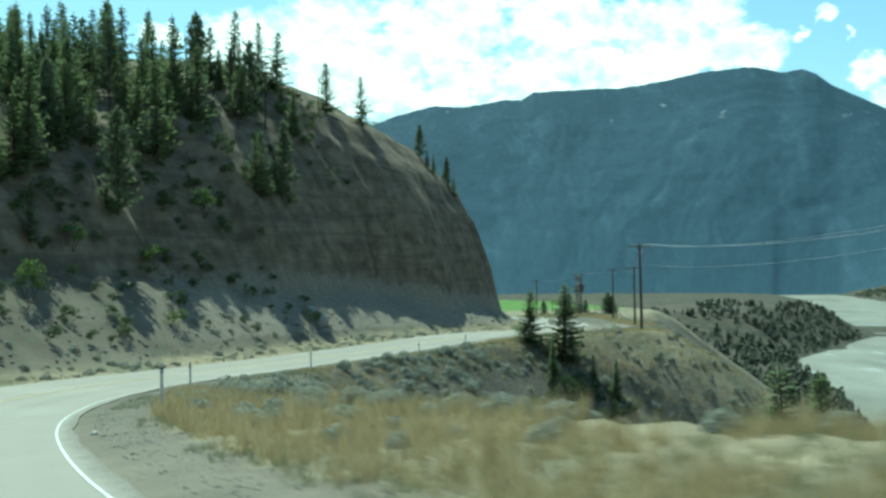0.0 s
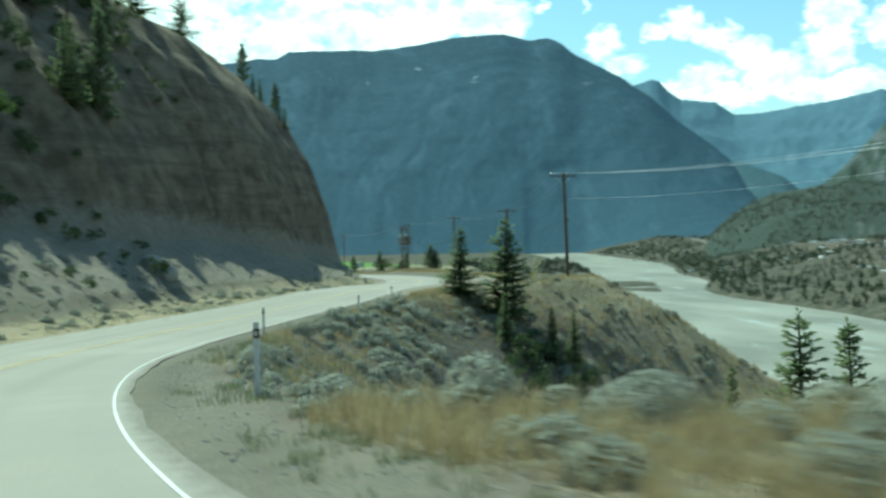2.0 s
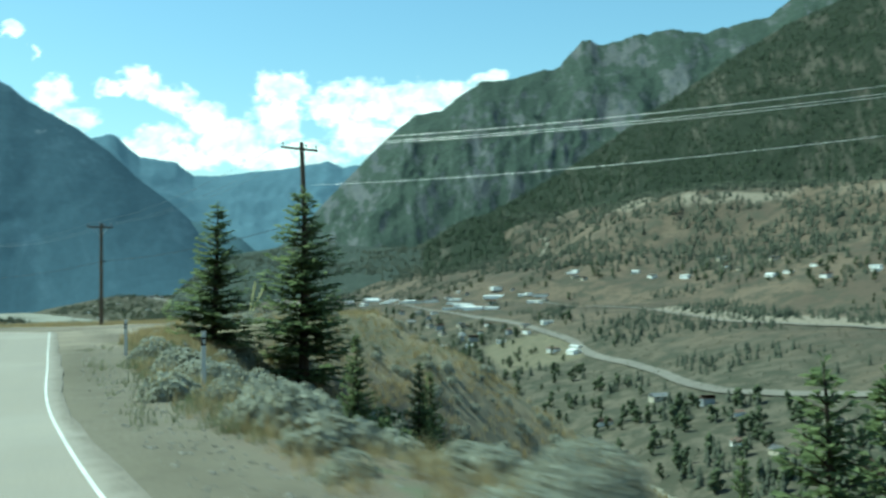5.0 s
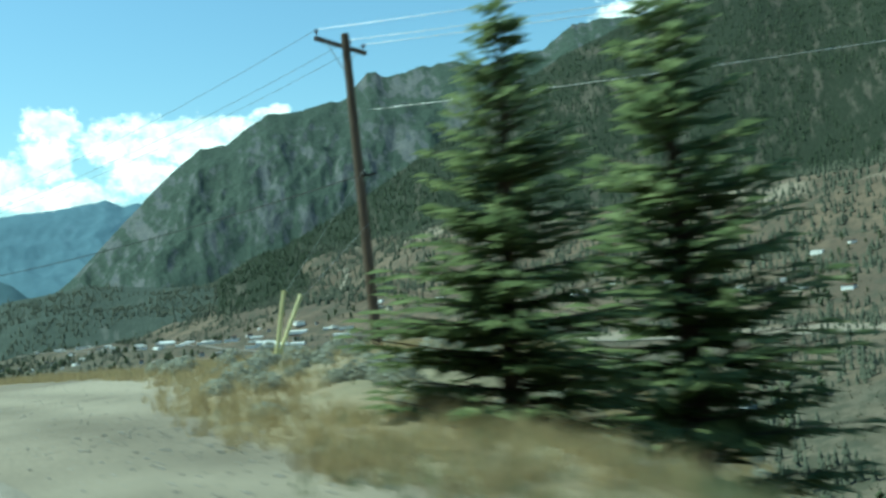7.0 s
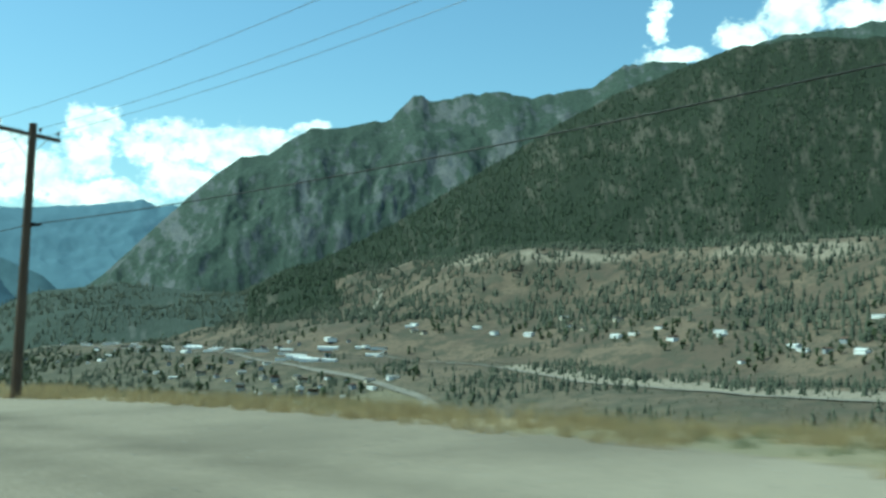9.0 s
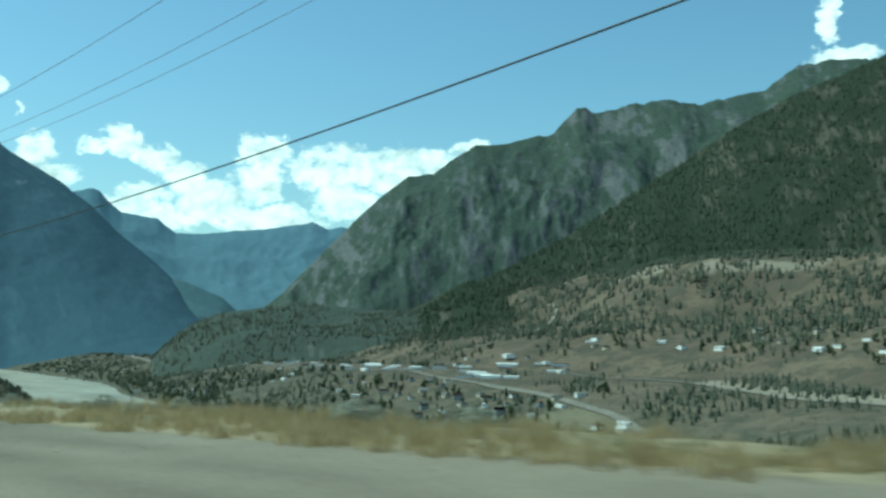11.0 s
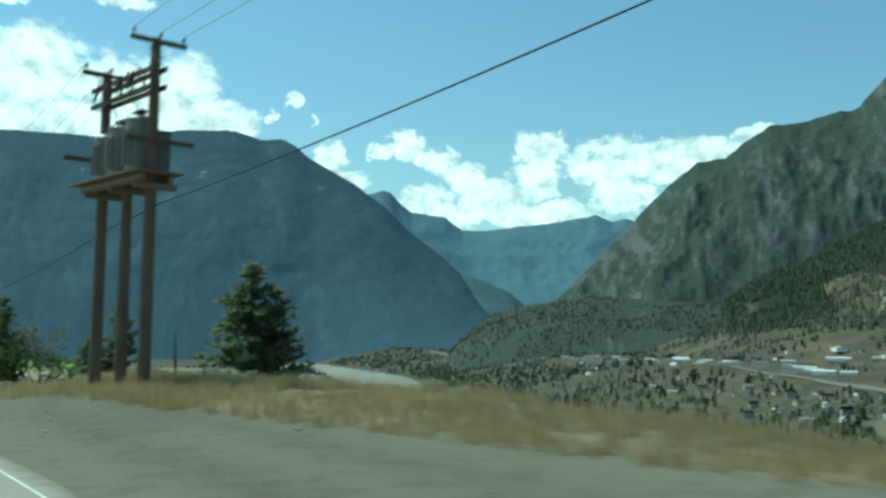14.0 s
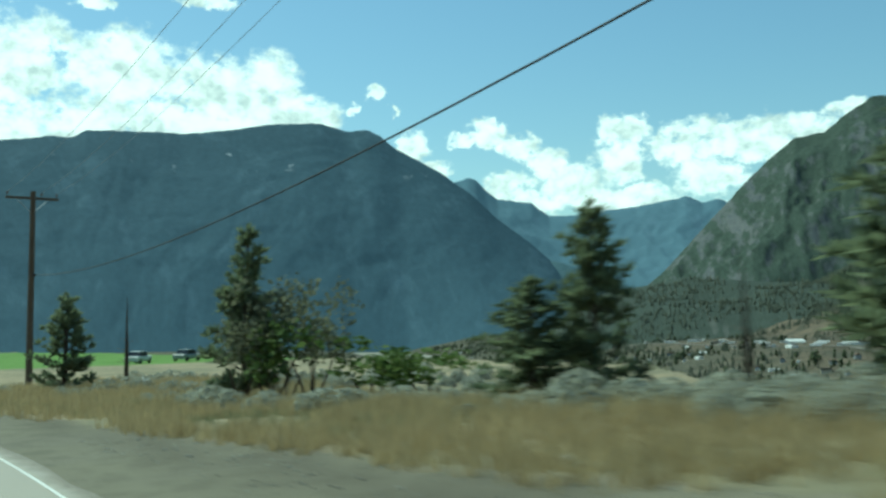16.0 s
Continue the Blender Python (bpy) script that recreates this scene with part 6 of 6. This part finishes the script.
def log(x, y, length, turn, label):
    bm = bmesh.new()
    rod(bm, (-length / 2, 0, 0), (length * 0.1, 0.03, 0.01), 0.075, 0.065, 9)
    rod(bm, (length * 0.1, 0.03, 0.01), (length / 2, 0, 0.03), 0.065, 0.045, 9)
    rod(bm, (length * 0.1, 0.03, 0.01), (length * 0.2, 0.12, 0.12), 0.025, 0.012, 6)
    me = bpy.data.meshes.new("log")
    bm.to_mesh(me)
    bm.free()
    ob = solid("log", me, GREY_WOOD)
    ob.matrix_world = pose(x, y, height_at(x, y) + 0.06, 0, 0, turn)
    tagged(ob, label, "log", "logs on the ground")


for x, y, length, turn in ((30.2, 217.7, 1.3, -30), (30.9, 216.7, 1.7, -42), (31.2, 216.3, 1.2, -20)):
    log(x, y, length, turn, "short weathered log lying in dry grass")


# ---------------------------------------------------------------- cars far down by the field
def car(x, y, turn, paint, label):
    vehicle = thing("car", pose(x, y, height_at(x, y), 0, 0, turn), label, "car", "cars by the field")
    bm = bmesh.new()
    box(bm, (4.4, 1.75, 0.62), Matrix.Translation((0, 0, 0.62)), 0.12)
    part("body", bm, paint, vehicle)
    bm = bmesh.new()
    made = bmesh.ops.create_cube(bm, size=1.0, matrix=Matrix.Translation((-0.15, 0, 1.18)) @ Matrix.Diagonal((2.5, 1.55, 0.52, 1)))
    for v in made["verts"]:
        if v.co.z > 1.2:
            v.co.x = -0.15 + (v.co.x + 0.15) * 0.68
            v.co.y *= 0.86
    part("cabin", bm, DARK_GLASS, vehicle)
    bm = bmesh.new()
    box(bm, (1.7, 1.32, 0.05), Matrix.Translation((-0.15, 0, 1.46)), 0.02)
    part("roof", bm, paint, vehicle)
    for px in (-1.4, 1.4):
        for py in (-0.8, 0.8):
            bm = bmesh.new()
            rod(bm, (px, py - 0.1, 0.32), (px, py + 0.1, 0.32), 0.32, sides=16)
            part("wheel", bm, BLACK, vehicle)


car(40, 336, 60, WHITE_PAINT, "white car parked beside the field")
car(47, 343, 50, GREY_PAINT, "grey car parked beside the field")


# ---------------------------------------------------------------- woods
FAR_FIRS = [far_conifer(rng) for _ in range(6)]
FAR_LEAFY = [far_broadleaf(rng) for _ in range(5)]
SCRUB_FORMS = [far_broadleaf(rng, 3) for _ in range(5)]
ny, nx, _ = WOODED_GRID.shape
rows = []
for _ in range(13000):
    i, j = rng.uniform(0, ny - 5), rng.uniform(0, nx - 2)
    a, b = int(i), int(j)
    p = WOODED_GRID[a, b] * (1 - (j - b)) + WOODED_GRID[a, b + 1] * (j - b)
    q = WOODED_GRID[a + 1, b] * (1 - (j - b)) + WOODED_GRID[a + 1, b + 1] * (j - b)
    p = p * (1 - (i - a)) + q * (i - a)
    if float(fbm(p[0:1] / 120, p[1:2] / 120, 3, 60)[0]) < -0.25 - 0.35 * (i / ny):
        continue
    h = rng.uniform(6, 12)
    rows.append((int(rng.integers(0, 6)), p[0], p[1], p[2] - 1, rng.uniform(0, 6), h, h, h))
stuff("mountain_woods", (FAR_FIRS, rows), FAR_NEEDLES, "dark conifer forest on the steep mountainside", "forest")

x = 240 + 1210 * rng.uniform(0, 1, 60000) ** 1.15
y = rng.uniform(60, 2300, 60000)
z, side, v, near = land(x, y)
river_i, river_side = nearest(RIVER, x, y)
bank = -river_side - RIVER[river_i, 2]
thick = 1.35 * fbm(x / 48, y / 48, 4, 71) + 0.25 * table(bank, (0, 0.8), (60, 1.1), (150, 0.6), (250, 0.3), (330, 0.2), (420, 1.0), (560, 1.6), (640, 0.2), (900, 1.0))
azim = np.degrees(np.arctan2(x - 5, y - 90))
keep = (~near) & (bank > 6) & (thick > np.where(bank > 380, 0.16, 0.32) - 0.25 * rng.uniform(0, 1, len(x))) & (azim > 20) & (azim < 88)
sites = np.array(TOWN_SITES)


def clear_of_town(x, y, yard):
    """Which places lie off the houses, off the yards before the warehouses and off the roads."""
    ok = np.ones(len(x), bool)
    for a, b in TOWN_SITES:
        ok &= (x - a) ** 2 + (y - b) ** 2 > yard ** 2
    for a, b in SHED_SITES:
        for k in (0, 22, 44, 66):
            ok &= (x - a + 0.75 * k) ** 2 + (y - b + 0.66 * k) ** 2 > 22 ** 2
    for line in (HIGHWAY, SIDE_ROAD):
        road = curve_through([(p, q, 0) for p, q in line], 10.0)
        ok &= np.abs(nearest(road, x, y)[1]) > 11
    return ok


keep &= clear_of_town(x, y, 8) & ~((np.abs((x - 523) * 0.78 - (y - 512) * 0.62) < 32) & (np.abs((x - 523) * 0.62 + (y - 512) * 0.78) < 64))
rows = []
for a, b, c, d in zip(x[keep], y[keep], z[keep], bank[keep]):
    h = rng.uniform(3.0, 8.0) if d < 380 else rng.uniform(4.5, 11.5)
    rows.append((int(rng.integers(0, 6)), a, b, c - 0.5, rng.uniform(0, 6), h * 1.15, h * 1.15, h))
stuff("valley_woods", (FAR_FIRS, rows[:22000]), HAZED_NEEDLES, "scattered dark pines over the dry valley slopes", "forest")
rows = []
pick = rng.choice(len(x), 16000)
open_ground = clear_of_town(x, y, 6)
for k in pick:
    if not open_ground[k] or near[k] or bank[k] < 4 or azim[k] < 18:
        continue
    close = ((sites[:, 0] - x[k]) ** 2 + (sites[:, 1] - y[k]) ** 2).min()
    if not (60 < close < 900 or bank[k] < 60):
        continue
    h = rng.uniform(3.5, 8.5)
    wide = h * rng.uniform(0.75, 1.15)
    rows.append((int(rng.integers(0, 5)), x[k], y[k], z[k] - 0.4, rng.uniform(0, 6), wide, wide, h))
stuff("town_trees", (FAR_LEAFY, rows), varied("town_leaves", (0.038, 0.050, 0.026), (0.098, 0.112, 0.056), scale=0.02), "leafy trees round the houses and along the river", "forest")
# low scrub dotted over the dry slopes of the valley
x, y = rng.uniform(240, 1300, 34000), 60 + 1700 * rng.uniform(0, 1, 34000) ** 1.3
z, side, v, near = land(x, y)
river_i, river_side = nearest(RIVER, x, y)
bank = -river_side - RIVER[river_i, 2]
azim = np.degrees(np.arctan2(x - 5, y - 90))
keep = (~near) & (bank > 4) & (bank < 620) & (azim > 18) & (azim < 90) & (fbm(x / 30, y / 30, 3, 91) > -0.25)
rows = []
for a, b, c in list(zip(x[keep], y[keep], z[keep]))[:9500]:
    if ((sites[:, 0] - a) ** 2 + (sites[:, 1] - b) ** 2).min() < 50:
        continue
    h = rng.uniform(0.8, 2.6)
    rows.append((int(rng.integers(0, 5)), a, b, c - 0.3, rng.uniform(0, 6), h * 1.3, h * 1.3, h))
stuff("valley_scrub", (SCRUB_FORMS, rows), varied("scrub_leaves", (0.040, 0.046, 0.026), (0.12, 0.118, 0.07), scale=0.02), "dull olive scrub dotted over the valley slopes", "shrub")
# wooded point and the near bank of the river
x, y = rng.uniform(40, 420, 9000), rng.uniform(230, 1100, 9000)
z, side, v, near = land(x, y)
river_i, river_side = nearest(RIVER, x, y)
near_bank = river_side - RIVER[river_i, 2]
keep = (near_bank > 4) & (near_bank < 75) & (fbm(x / 40, y / 40, 3, 81) > -0.25) & (y > 420)
keep |= (y > 745) & (y < 915) & (near_bank > 4) & (fbm(x / 30, y / 30, 3, 82) > -0.35)
keep |= (y > 640) & (near_bank > 4) & (fbm(x / 60, y / 60, 3, 83) > 0.3)
rows = []
for a, b, c in zip(x[keep], y[keep], z[keep]):
    h = rng.uniform(3, 8)
    rows.append((int(rng.integers(0, 11)), a, b, c - 0.5, rng.uniform(0, 6), h * 1.15, h * 1.15, h))
stuff("river_woods", (FAR_LEAFY + FAR_FIRS, rows), varied("bluff_leaves", (0.050, 0.056, 0.036), (0.118, 0.120, 0.078), scale=0.03), "dark trees on the bluff above the river", "forest")

ny, nx, _ = LOW_GRID.shape
rows = []
for _ in range(3800):
    a, b = int(rng.integers(1, ny - 4)), int(rng.integers(0, nx - 1))
    p = LOW_GRID[a, b] + (LOW_GRID[a + 1, b + 1] - LOW_GRID[a, b]) * rng.uniform(0, 1)
    if float(fbm(p[0:1] / 90, p[1:2] / 90, 3, 63)[0]) < -0.15:
        continue
    h = rng.uniform(5, 11)
    rows.append((int(rng.integers(0, 6)), p[0], p[1], p[2] - 1, rng.uniform(0, 6), h, h, h))
stuff("hill_woods", (FAR_FIRS, rows), HAZED_NEEDLES, "dark trees scattered over the low hill", "forest")
